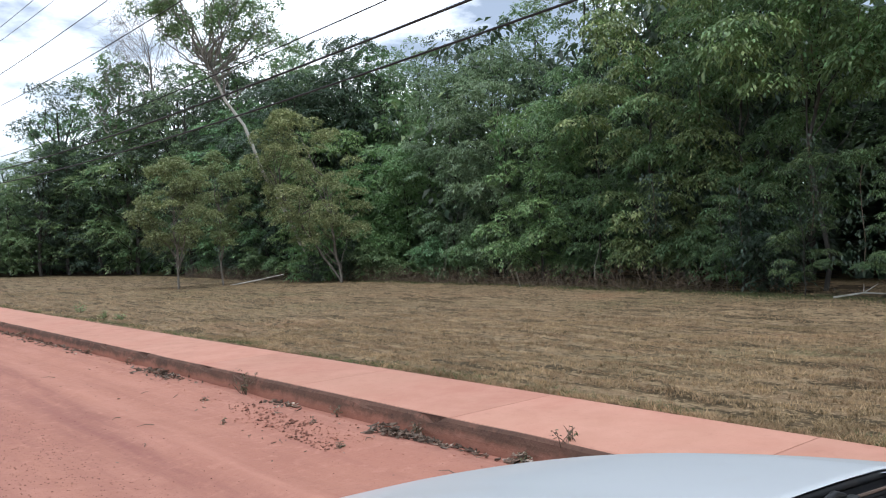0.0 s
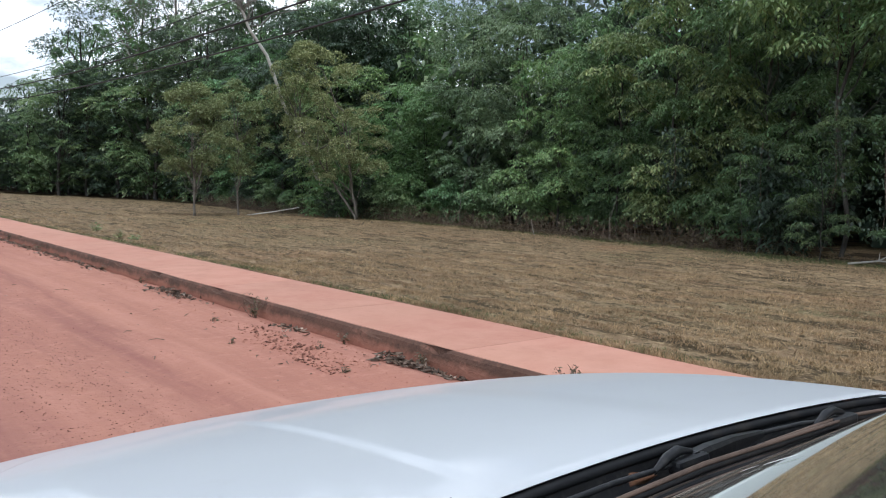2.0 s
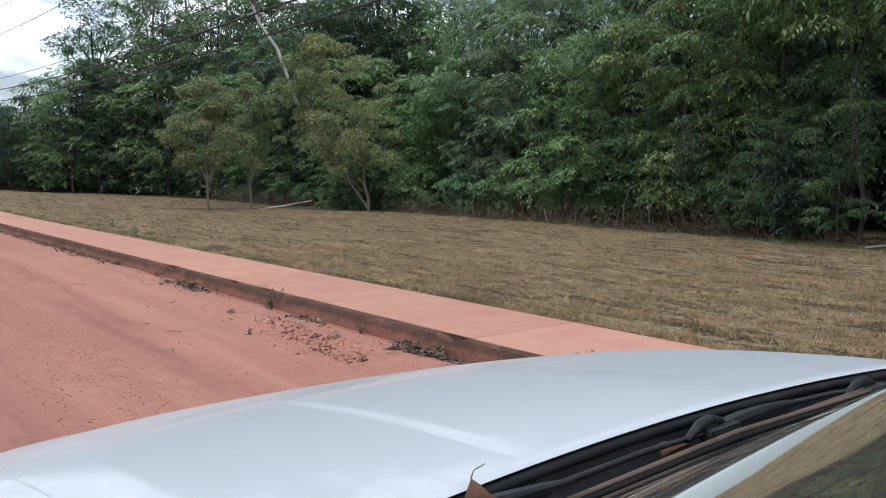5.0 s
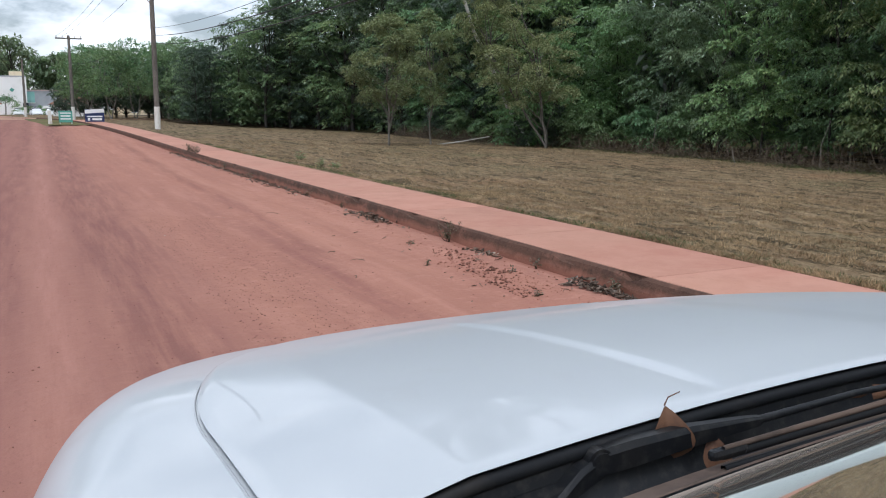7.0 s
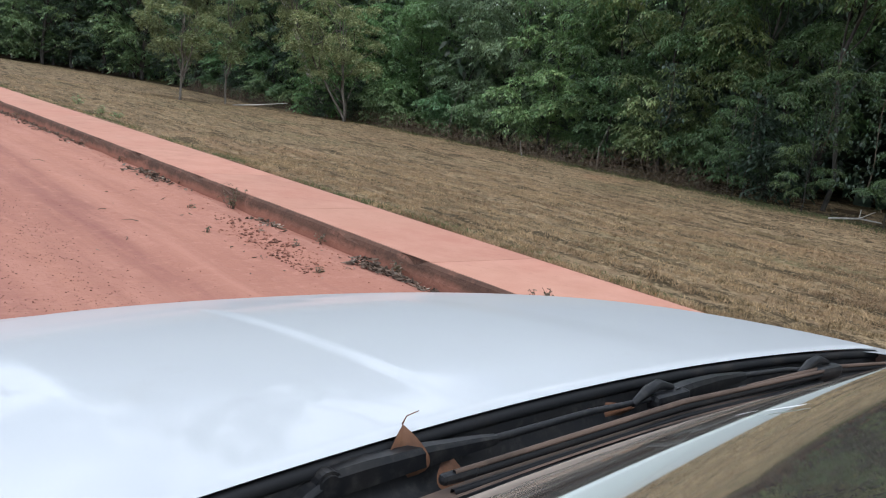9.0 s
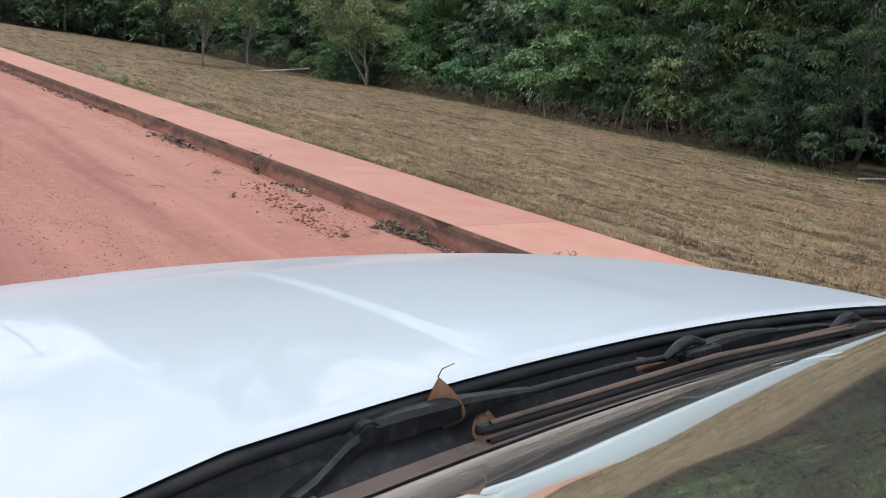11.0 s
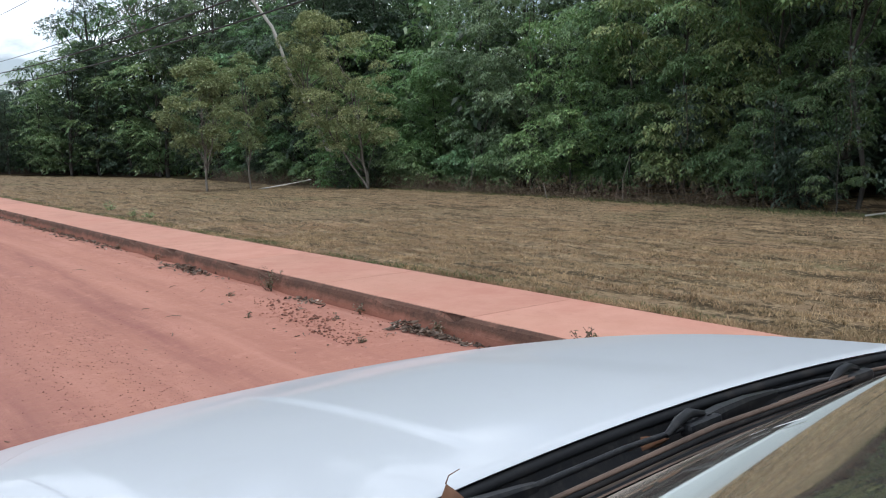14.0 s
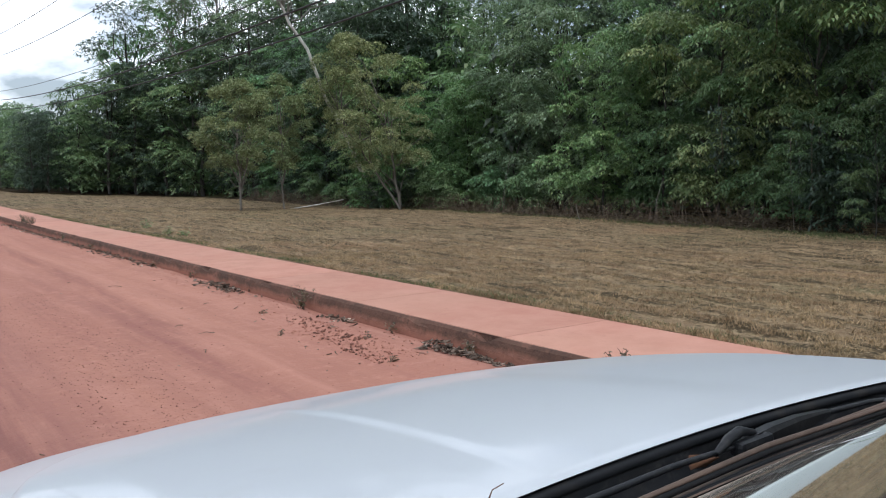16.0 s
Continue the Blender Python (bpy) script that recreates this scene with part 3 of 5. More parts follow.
def tree_meshes(seed, height, radius, low, blobs_n, sprigs, leaf_len, leaf_w, leaf_mat, bark, lean=(0.0, 0.0), trunk_r=0.14, stems=1, profile="round", droop=0.5, blob_r=(0.16, 0.30), fork=0.35, flat=0.5, crotch=-0.3, sprays=False, inner=0.45, lift=0.65, limbs=22):
    """Wood and foliage meshes of one tree."""
    rng = np.random.default_rng(seed)
    blobs, wood = [], []
    for i in range(blobs_n):
        t = (i + rng.random()) / blobs_n
        z = low + (height - low) * t
        if profile == "round":
            prof = math.sqrt(max(0.05, 1 - (2 * t - 0.9) ** 2 / 1.25))
        elif profile == "wall":
            prof = (0.60 + 0.45 * min(1.0, t / 0.30)) * (1.0 - 0.30 * max(0.0, t - 0.3) - 0.6 * max(0, t - 0.75))
        else:
            prof = 0.35 + 0.75 * t if t < 0.8 else 0.9 - (t - 0.8) * 2
        ang = rng.random() * 2 * math.pi
        rr = radius * prof * math.sqrt(rng.random()) * 0.85
        br = radius * (blob_r[0] + (blob_r[1] - blob_r[0]) * rng.random())
        cx, cy = lean[0] * z + rr * math.cos(ang), lean[1] * z + rr * math.sin(ang)
        blobs.append(((cx, cy, z), (br * 1.3, br * 1.3, br * flat)))
    for s in range(stems):
        a = rng.random() * 2 + 6.28 * s / stems
        base = (0, 0, -0.3) if stems == 1 else (0.02 * math.cos(a), 0.02 * math.sin(a), crotch)
        spread = 0.0 if stems == 1 else radius * 0.45
        top = (lean[0] * height * 0.85 + spread * math.cos(a), lean[1] * height * 0.85 + spread * math.sin(a), height * (0.88 if stems == 1 else 0.62))
        wood.append(limb(rng, base, top, trunk_r * (1 if stems == 1 else 0.7), trunk_r * 0.22, 0.02, 8, 0.012))
    if stems > 1 and crotch > 0:
        wood.append(limb(rng, (0, 0, -0.3), (0, 0, crotch + 0.05), trunk_r * 1.05, trunk_r * 0.85, 0.0, 4, 0.01))
    order = sorted(blobs, key=lambda b: b[0][2])
    for c, r in order[::max(1, len(order) // limbs)]:
        w = wood[int(rng.integers(stems))][0]
        z0 = max(height * 0.10, c[2] * (1 - fork) - 0.4)
        near = min(w, key=lambda p: abs(p[2] - z0))
        wood.append(limb(rng, near, c, trunk_r * 0.34, trunk_r * 0.07, 0.10, 5))
    at, out = shell_points(rng, blobs, sprigs, inner, lift)
    keep = at[:, 2] > 0.12
    v, f = spray_cards(rng, at[keep], out[keep], leaf_len, leaf_w, 6, droop) if sprays else leaf_cards(rng, at[keep], out[keep], leaf_len, leaf_w, 5, droop)
    return tubes_mesh("wood", wood, bark, 5), mesh_of("foliage", v, f, leaf_mat)


def plant_tree(name, meshes, label, category, at, rz=0.0, group="", scale=1.0):
    ob = thing(name, label, category, at, rz, group)
    ob.scale = (scale, scale, scale)
    part("trunk", meshes[0], ob)
    part("crown", meshes[1], ob)
    return ob


CLUMPY = dict(profile="wall", sprays=True, inner=0.78, lift=0.85, limbs=8)
WALL = [tree_meshes(11, 8.5, 2.9, 0.4, 62, 3700, 0.128, 0.052, M_LEAF, M_BARK, droop=0.5, blob_r=(0.10, 0.25), flat=0.72, trunk_r=0.05, **CLUMPY),
        tree_meshes(12, 7.6, 2.7, 1.1, 50, 3300, 0.14, 0.054, M_LEAF_DARK_SHADE, M_BARK, droop=0.55, blob_r=(0.10, 0.26), flat=0.62, trunk_r=0.05, **CLUMPY),
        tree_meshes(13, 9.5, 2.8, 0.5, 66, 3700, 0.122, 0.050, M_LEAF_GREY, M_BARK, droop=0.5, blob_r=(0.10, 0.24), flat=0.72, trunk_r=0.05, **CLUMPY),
        tree_meshes(14, 6.0, 2.6, 0.3, 48, 3300, 0.115, 0.06, M_LEAF_VINE, M_BARK, droop=0.4, blob_r=(0.11, 0.25), flat=0.8, trunk_r=0.05, **CLUMPY),
        tree_meshes(19, 9.0, 2.6, 1.0, 34, 1150, 0.165, 0.074, M_LEAF_BROAD, M_BARK, droop=0.75, blob_r=(0.10, 0.24), flat=0.45, trunk_r=0.04, **CLUMPY),
        tree_meshes(20, 8.8, 2.8, 0.6, 58, 3300, 0.135, 0.060, M_LEAF_SPRAY, M_BARK, droop=0.6, blob_r=(0.09, 0.24), flat=0.55, trunk_r=0.04, **CLUMPY),
        tree_meshes(29, 9.8, 3.2, 4.2, 44, 2600, 0.14, 0.062, M_LEAF_SPRAY, M_BARK, droop=0.8, blob_r=(0.09, 0.22), flat=0.5, trunk_r=0.06, **CLUMPY)]
WALL_MID = [tree_meshes(17, 8.5, 3.0, 0.3, 54, 1380, 0.17, 0.09, M_LEAF, M_BARK, droop=0.25, blob_r=(0.11, 0.26), flat=0.7, **CLUMPY),
            tree_meshes(18, 9.5, 2.9, 0.3, 54, 1380, 0.17, 0.09, M_LEAF_DARK_SHADE, M_BARK, droop=0.25, blob_r=(0.11, 0.26), flat=0.7, **CLUMPY)]
WALL_FAR = [tree_meshes(15, 8.5, 3.0, 0.4, 40, 480, 0.38, 0.18, M_LEAF, M_BARK, profile="wall", droop=0.6, limbs=6),
            tree_meshes(16, 9.5, 2.9, 0.4, 40, 480, 0.38, 0.18, M_LEAF_DARK_SHADE, M_BARK, profile="wall", droop=0.6, limbs=6)]
BUSHY = dict(droop=0.15, flat=0.7, inner=0.78, lift=0.85, limbs=14)
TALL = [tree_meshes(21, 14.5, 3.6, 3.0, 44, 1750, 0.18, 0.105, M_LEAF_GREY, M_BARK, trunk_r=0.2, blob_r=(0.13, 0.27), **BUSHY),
        tree_meshes(22, 16.0, 3.2, 4.5, 44, 1750, 0.18, 0.105, M_LEAF, M_BARK, trunk_r=0.2, blob_r=(0.13, 0.29), **BUSHY),
        tree_meshes(23, 13.0, 3.9, 3.0, 44, 1750, 0.18, 0.105, M_LEAF_DARK_SHADE, M_BARK, trunk_r=0.22, profile="cone", blob_r=(0.14, 0.28), **BUSHY)]
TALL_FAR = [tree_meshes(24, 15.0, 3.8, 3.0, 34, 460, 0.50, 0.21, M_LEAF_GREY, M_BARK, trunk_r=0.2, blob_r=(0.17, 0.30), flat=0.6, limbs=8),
            tree_meshes(25, 14.0, 4.0, 2.0, 34, 460, 0.50, 0.21, M_LEAF, M_BARK, trunk_r=0.2, profile="cone", flat=0.6, limbs=8)]
SHRUB = [tree_meshes(26, 2.3, 1.25, 0.15, 18, 420, 0.16, 0.065, M_LEAF_DARK_SHADE, M_BARK, trunk_r=0.02, stems=3, profile="wall", droop=0.4, sprays=True),
         tree_meshes(27, 1.9, 1.2, 0.15, 16, 400, 0.15, 0.07, M_LEAF, M_BARK, trunk_r=0.02, stems=3, profile="wall", droop=0.4, sprays=True),
         tree_meshes(28, 2.6, 1.4, 0.15, 18, 460, 0.15, 0.075, M_LEAF_VINE, M_BARK, trunk_r=0.03, stems=3, profile="wall", droop=0.5, sprays=True)]



def along(line, step):
    """Points every step metres along a polyline, with the direction."""
    carry = 0.0
    for (x0, y0), (x1, y1) in zip(line, line[1:]):
        ln = math.hypot(x1 - x0, y1 - y0)
        d = carry
        while d < ln:
            yield x0 + (x1 - x0) * d / ln, y0 + (y1 - y0) * d / ln, (x1 - x0) / ln, (y1 - y0) / ln
            d += step
        carry = d - ln


frng = random.Random(7)
WALL_LABELS = ["leafy forest-edge tree hung with creepers down to the grass", "dark green forest-edge tree with drooping leaves", "tall bushy forest-edge tree with layered foliage", "bright green creeper-covered bush at the forest edge", "dark open forest-edge tree with drooping sprays", "forest-edge tree with light sprays of hanging leaves", "overhanging forest tree with light foliage above a dark hollow"]
TALL_LABELS = ["tall broad-crowned rainforest tree behind the forest edge", "tall dark rainforest tree with a high crown", "spreading dark green rainforest tree behind the edge"]
SHRUB_LABELS = ["low dark shrub at the foot of the forest", "low green shrub at the foot of the forest", "bright leafy shrub at the foot of the forest"]


def stand(kind, meshes, labels, k, x, y, dx, dy, off, scale, group):
    px, py = x + dy * off, y - dx * off
    plant_tree(kind, meshes[k], labels[k], "tree" if kind != "forest_shrub" else "shrub", (px, py, float(lawn_z(px, py))), frng.random() * 360, group, scale)


for x, y, dx, dy in along(EDGE, 2.9):
    off, sc = 1.8 + frng.random() * 1.4, (0.85 + 0.35 * frng.random()) * (float(np.interp(x, [9.6, 18.0], [0.60, 0.95])) if y > 62 else 1.0)
    if y < 4:
        continue
    if y > 40:
        stand("forest_edge_tree", WALL_MID if y < 84 else WALL_FAR, WALL_LABELS, frng.choice([1, 1, 1, 0]), x, y, dx, dy, off, sc, "forest edge trees")
    else:
        stand("forest_edge_tree", WALL, WALL_LABELS, frng.choice([6, 6, 6] if y < 13.2 else [5, 5, 0] if y < 16 else [0, 5, 2, 3, 2] if y < 22 else [0, 2, 3, 3, 2]), x, y, dx, dy, off, sc, "forest edge trees")
for x, y, dx, dy in along(EDGE, 2.7):
    if 12 < y < 50 and not 14 < y < 24:
        stand("forest_shrub", SHRUB, SHRUB_LABELS, frng.choice([0, 1, 1, 2] if y > 18 else [0]), x, y, dx, dy, 0.5 + frng.random() * 1.2, 0.55 + 0.5 * frng.random(), "forest edge shrubs")
# Back row at low y takes the dark leaves: hollow's shade put into the colour.
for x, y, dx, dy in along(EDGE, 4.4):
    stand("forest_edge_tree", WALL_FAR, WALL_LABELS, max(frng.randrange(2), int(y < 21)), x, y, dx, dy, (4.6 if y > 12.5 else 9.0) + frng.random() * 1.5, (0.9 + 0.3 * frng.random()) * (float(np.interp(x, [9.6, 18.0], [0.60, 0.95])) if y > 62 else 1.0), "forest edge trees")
for off0, step in ((6.8, 4.4), (13.5, 9.0)):
    for x, y, dx, dy in along(EDGE, step):
        if off0 > 10 and y < 4:
            continue
        off, sc = off0 + (frng.random() - 0.5) * 2.6, (0.80 + 0.34 * frng.random()) * (float(np.interp(x, [9.6, 16.0], [0.38, 0.72])) if x < 16 and y > 62 else 1.0 if y < 25 else 0.70 if y < 40 else 0.84 if y < 57 else 0.86 if y < 77 else 0.8)
        if y > 50 or y < 3 or off0 > 10:
            stand("rainforest_tree", TALL_FAR, TALL_LABELS, frng.randrange(2), x, y, dx, dy, off, sc, "rainforest trees")
        else:
            stand("rainforest_tree", TALL, TALL_LABELS, frng.randrange(3), x, y, dx, dy, off, sc, "rainforest trees")

for k, x, y, sc in ((1, 27.4, 49.4, 0.95), (0, 27.2, 43.4, 0.88), (2, 28.6, 45.0, 1.06), (1, 30.4, 30.4, 0.82), (2, 18.9, 71.0, 1.10), (0, 22.1, 66.0, 1.12), (2, 23.7, 59.0, 1.08), (2, 25.8, 55.6, 1.0), (1, 29.9, 41.6, 0.82), (0, 23.6, 40.7, 0.80), (2, 25.2, 39.9, 0.94), (1, 26.6, 38.6, 0.75), (0, 28.4, 37.2, 0.85), (2, 30.2, 35.6, 0.96), (2, 24.2, 50.5, 1.05), (0, 22.4, 54.5, 0.92)):
    plant_tree("rainforest_tree", TALL[k], "tall dense rainforest tree standing above its neighbours", "tree", (x, y, float(lawn_z(x, y))), 40 * k + x, "rainforest trees", sc)

for x, y, k, sc in ((16.7, 69.0, 0, 1.14), (18.6, 68.4, 1, 1.06), (20.6, 67.6, 0, 1.2), (22.6, 66.4, 1, 1.24), (21.9, 63.0, 0, 1.30), (23.3, 58.8, 1, 1.34), (24.6, 55.4, 0, 1.30), (24.4, 38.6, 1, 1.12), (27.6, 40.4, 0, 1.25), (22.9, 42.6, 1, 1.15), (22.6, 47.5, 0, 1.2)):
    plant_tree("forest_edge_tree", WALL_MID[k], "tall dense forest tree behind the lawn's far edge", "tree", (x, y, float(lawn_z(x, y))), 70 * k + x, "forest edge trees", sc)

for x, y, sc, rz in ((17.5, 8.4, 0.36, 0), (18.1, 10.5, 0.37, 130), (18.8, 12.7, 0.34, 250)):
    plant_tree("understorey_tree", WALL[4], "young broad-leaved tree in front of the dark forest hollow", "tree", (x, y, float(lawn_z(x, y))), rz, "understorey trees", sc)

# Oversized dark leaf cards fill the interior, its shade put into their colour.
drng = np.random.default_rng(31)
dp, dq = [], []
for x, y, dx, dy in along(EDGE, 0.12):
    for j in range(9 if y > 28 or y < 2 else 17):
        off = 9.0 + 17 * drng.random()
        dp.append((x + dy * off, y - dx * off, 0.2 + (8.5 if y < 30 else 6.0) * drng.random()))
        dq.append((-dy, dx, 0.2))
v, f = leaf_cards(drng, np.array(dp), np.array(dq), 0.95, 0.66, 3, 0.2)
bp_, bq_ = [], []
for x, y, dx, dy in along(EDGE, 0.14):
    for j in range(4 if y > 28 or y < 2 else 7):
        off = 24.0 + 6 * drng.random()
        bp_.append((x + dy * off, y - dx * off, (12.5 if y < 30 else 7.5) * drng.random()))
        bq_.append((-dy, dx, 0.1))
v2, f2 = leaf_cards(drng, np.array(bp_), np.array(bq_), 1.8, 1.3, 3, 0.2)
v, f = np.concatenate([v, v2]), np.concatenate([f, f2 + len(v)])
tagged(new("deep_forest", mesh_of("deep_forest", v, f, M_LEAF_DARK_SHADE)), "dense foliage deep inside the forest, darkened for shade", "foliage", kind="stuff")


def candelabra_tree(name, label, base, lean, height, seed, tufts=16, spread=3.2, leaf=0.34, bare=False, bark=None, lush=26, fork=0.55):
    """Leaning pale trunk that forks into bare limbs with tufts of big leaves at their ends."""
    rng = np.random.default_rng(seed)
    ob = thing(name, label, "tree", (base[0], base[1], float(lawn_z(*base))), 0, "leaning pale-trunked trees")
    top = np.array([lean[0] * height, lean[1] * height, height * 0.8])
    wood = [limb(rng, (0, 0, -0.3), top, 0.011 * height * 0.75, 0.05 if not bare else 0.03, 0.0, 10, 0.006)]
    at, out = [], []
    for i in range(tufts):
        t = fork + (1 - fork) * rng.random()
        st = top * t
        a = rng.random() * 6.28
        r = spread * (0.4 + 0.6 * rng.random()) * (1.25 - 0.5 * t)
        end = st + np.array([r * math.cos(a), r * math.sin(a), height * 0.10 + height * 0.16 * rng.random()])
        wood.append(limb(rng, st, end, 0.036 if not bare else 0.022, 0.02 if not bare else 0.008, -0.12, 5))
        n = lush if not bare else 0
        for j in range(3 if not bare else 16):
            e2 = end + rng.normal(size=3) * (0.55 if not bare else 0.9) + np.array([0, 0, 0.25])
            wood.append(limb(rng, end if not bare else end + (e2 - end) * 0.2 * rng.random(), e2, 0.018 if not bare else 0.009, 0.006 if not bare else 0.004, 0.0, 2))
            for q in range(n // 3):
                at.append(e2 + rng.normal(size=3) * 0.16)
                out.append((0, 0, 0.6))
    part("trunk", tubes_mesh("trunk", wood[:1], bark or M_PALEBARK, 8), ob)
    part("crown_frame", tubes_mesh("crown_frame", wood[1:], bark or M_LIMB, 4), ob)
    if at:
        v, f = leaf_cards(rng, np.array(at), np.array(out), leaf, leaf * 0.36, 3, 0.25, 1.3)
        part("crown", mesh_of("crown", v, f, M_LEAF), ob)
    return ob


candelabra_tree("pale_trunk_tree", "leaning pale-trunked tree with a broad feathery crown", (20.0, 33.9), (-0.385, 0.10), 12.6, 51, 46, 3.6, 0.20, lush=66, fork=0.80)
candelabra_tree("pale_trunk_tree", "slanting pale-trunked tree with sparse tufts of leaves", (26.1, 62.2), (-0.43, 0.14), 15.0, 52, 30, 3.4, lush=40)
candelabra_tree("pale_trunk_tree", "thin slanting pale-trunked tree among darker crowns", (27.0, 52.6), (-0.23, 0.10), 14.0, 53, 22, 2.8, lush=40)
candelabra_tree("bare_tree", "leafless grey twiggy tree rising above the forest", (23.6, 61.0), (-0.05, 0.0), 20.5, 55, 70, 4.2, bare=True, bark=M_GREYBARK)

for x, y, k, sc, rz in ((19.1, 33.3, 2, 1.0, 10), (18.7, 32.6, 0, 0.5, 60), (20.4, 32.6, 0, 0.80, 100), (20.9, 31.6, 1, 0.85, 200)):
    plant_tree("forest_shrub", SHRUB[k], "low tangled shrub round the foot of a leaning tree", "shrub", (x, y, float(lawn_z(x, y))), rz, "forest edge shrubs", sc)

# young trees standing free on the lawn
OPEN = dict(droop=0.10, flat=0.85, inner=0.72, lift=0.85)
SMALL = [tree_meshes(31, 5.1, 1.95, 1.6, 44, 4200, 0.092, 0.054, M_LEAF_OLIVE, M_GREYBARK, trunk_r=0.055, stems=3, blob_r=(0.10, 0.21), crotch=0.55, limbs=16, **OPEN),
         tree_meshes(32, 5.8, 1.6, 1.8, 34, 2700, 0.092, 0.054, M_LEAF_OLIVE, M_GREYBARK, trunk_r=0.05, blob_r=(0.11, 0.24), limbs=12, **OPEN),
         tree_meshes(33, 8.2, 3.2, 1.9, 92, 7800, 0.095, 0.056, M_LEAF_OLIVE, M_GREYBARK, lean=(-0.20, 0.17), trunk_r=0.10, stems=3, blob_r=(0.07, 0.16), crotch=0.1, limbs=22, **OPEN)]
for m, (x, y), rz, sc, lab in ((SMALL[0], (12.4, 32.0), 20, 0.93, "small forked savanna tree with olive leaves on the lawn"), (SMALL[1], (15.0, 33.7), 70, 0.93, "slim single-stemmed savanna tree beside the forked one"), (SMALL[2], (19.4, 31.7), 0, 0.88, "leaning multi-stemmed savanna tree at the forest edge")):
    plant_tree("savanna_tree", m, lab, "tree", (x, y, float(lawn_z(x, y))), rz, "young trees on the lawn", sc)

# ---- white car: origin on the road below its middle line, front towards +y ----
def hood_z(u, v):
    s = np.clip((v - 0.70) / 0.95, -0.4, 1.4)
    z = 1.049 - 0.074 * s - 0.08 * s * np.abs(s) - 0.017 * (u / 0.64) ** 2
    mid = 0.225 - 0.04 * (v - 1.0)
    soft = np.where(u > 0, 0.075, 0.010)
    z = z + 0.0042 * (1 - smoothstep(0, 1, (np.abs(u) - mid + soft) / (2 * soft))) * smoothstep(0.66, 0.85, v) * (1 - smoothstep(1.25, 1.5, v))
    z = z - 0.11 * np.clip(-u - 0.572, 0, 0.13) * (1 - 0.8 * smoothstep(0.95, 1.35, v))
    return z - 0.02 * np.clip((np.abs(u) - 0.66) / 0.319, 0, 1) ** 2


def rear_v(u):
    return 0.683 + 0.06 * u - 0.085 * u * u


def glass_v(u):
    return np.minimum(0.600 + 0.065 * u - 0.07 * u * u, rear_v(u) - 0.045)


def grid_mesh(name, P, mat, smooth=True):
    """Mesh of a (rows, columns, 3) array of places."""
    r, c = P.shape[:2]
    i, j = np.meshgrid(np.arange(c - 1), np.arange(r - 1))
    a = (j * c + i).ravel()
    return mesh_of(name, P.reshape(-1, 3), np.stack([a, a + 1, a + 1 + c, a + c], 1), mat, smooth)


def super_curve(half, v0, v1, th, e=0.472):
    return half * np.sign(np.cos(th)) * np.abs(np.cos(th)) ** e, v0 + (v1 - v0) * np.abs(np.sin(th)) ** e


car = thing("car", "white car parked on the dirt road, bonnet dusty", "car", (0.853, 0.88, 0.0))

th = math.pi * (0.5 - 0.5 * np.cos(np.linspace(0, math.pi, 140)))
iu, iv = super_curve(0.62, -0.55, 1.50, th)
ou, ov = super_curve(0.968, -0.55, 1.908, th)
rows_ = []
for rho in (0.0, 0.25, 0.45, 0.6, 0.7, 0.76, 0.81, 0.85, 0.88, 0.91, 0.94, 0.96, 0.98, 1.0):
    u, v = iu + (ou - iu) * rho, iv + (ov - iv) * rho
    fall = 0.073 * np.clip((rho - 0.471) / 0.529, 0, 1) ** 5
    side_gap = 1 - smoothstep(0.64, 0.74, v)
    u = u + side_gap * (np.sign(u) * np.maximum(np.abs(u), 0.735) - u)
    rows_.append(np.stack([u, v, hood_z(u, v) - 0.004 - fall], 1))
for sc, z in ((1.006, 0.80), (1.012, 0.72), (1.014, 0.60), (1.008, 0.48), (0.985, 0.36), (0.94, 0.28)):
    rows_.append(np.stack([ou * sc, np.where(ov > 0.9, ov * (1 + (sc - 1) * 1.2), ov), np.full(len(ou), z)], 1))
part("body", grid_mesh("body", np.stack(rows_), M_PAINT), car, "glossy white painted front wings and nose")

vv = np.concatenate([[0, 0.004, 0.008, 0.012, 0.0175, 0.025], np.linspace(0.04, 1, 54)])
uu = np.linspace(-1, 1, 201)
U, V = np.meshgrid(uu, vv)
half = 0.728 - 0.068 * np.clip((V - 0.5) / 0.5, 0, 1) ** 2
hu = U * half
rear = rear_v(hu)
front = 1.66 - 0.34 * np.abs(U) ** 4
hv = rear + (front - rear) * V
hz = hood_z(hu, hv) + 0.006
top = np.stack([hu, hv, hz], 2)
edge = np.maximum(np.abs(U), np.abs(2 * V - 1))
top[..., 2] -= 0.004 * np.clip((edge - 0.965) / 0.035, 0, 1) ** 2
bonnet = part("bonnet", grid_mesh("bonnet", top, M_PAINT), car, "white bonnet with a raised middle ridge")
under = top[::5, ::8].copy()
under[..., 2] -= 0.03
part("bonnet_lining", grid_mesh("bonnet_lining", under * np.array([0.985, 0.995, 1.0]), M_PLASTIC), bonnet)

for side in (-1, 1):
    line = [(side * (float(half[k, -1]) + 0.004), float(hv[k, -1] if side > 0 else hv[k, 0]), float(hood_z(side * half[k, -1], hv[k, -1] if side > 0 else hv[k, 0])) - 0.004) for k in range(0, 60, 2)]
    part("shut_line", tubes_mesh("shut_line", [(line, [0.0016 if side < 0 else 0.0010] * len(line))], M_GAP, 5), car, "grey gap beside the bonnet")

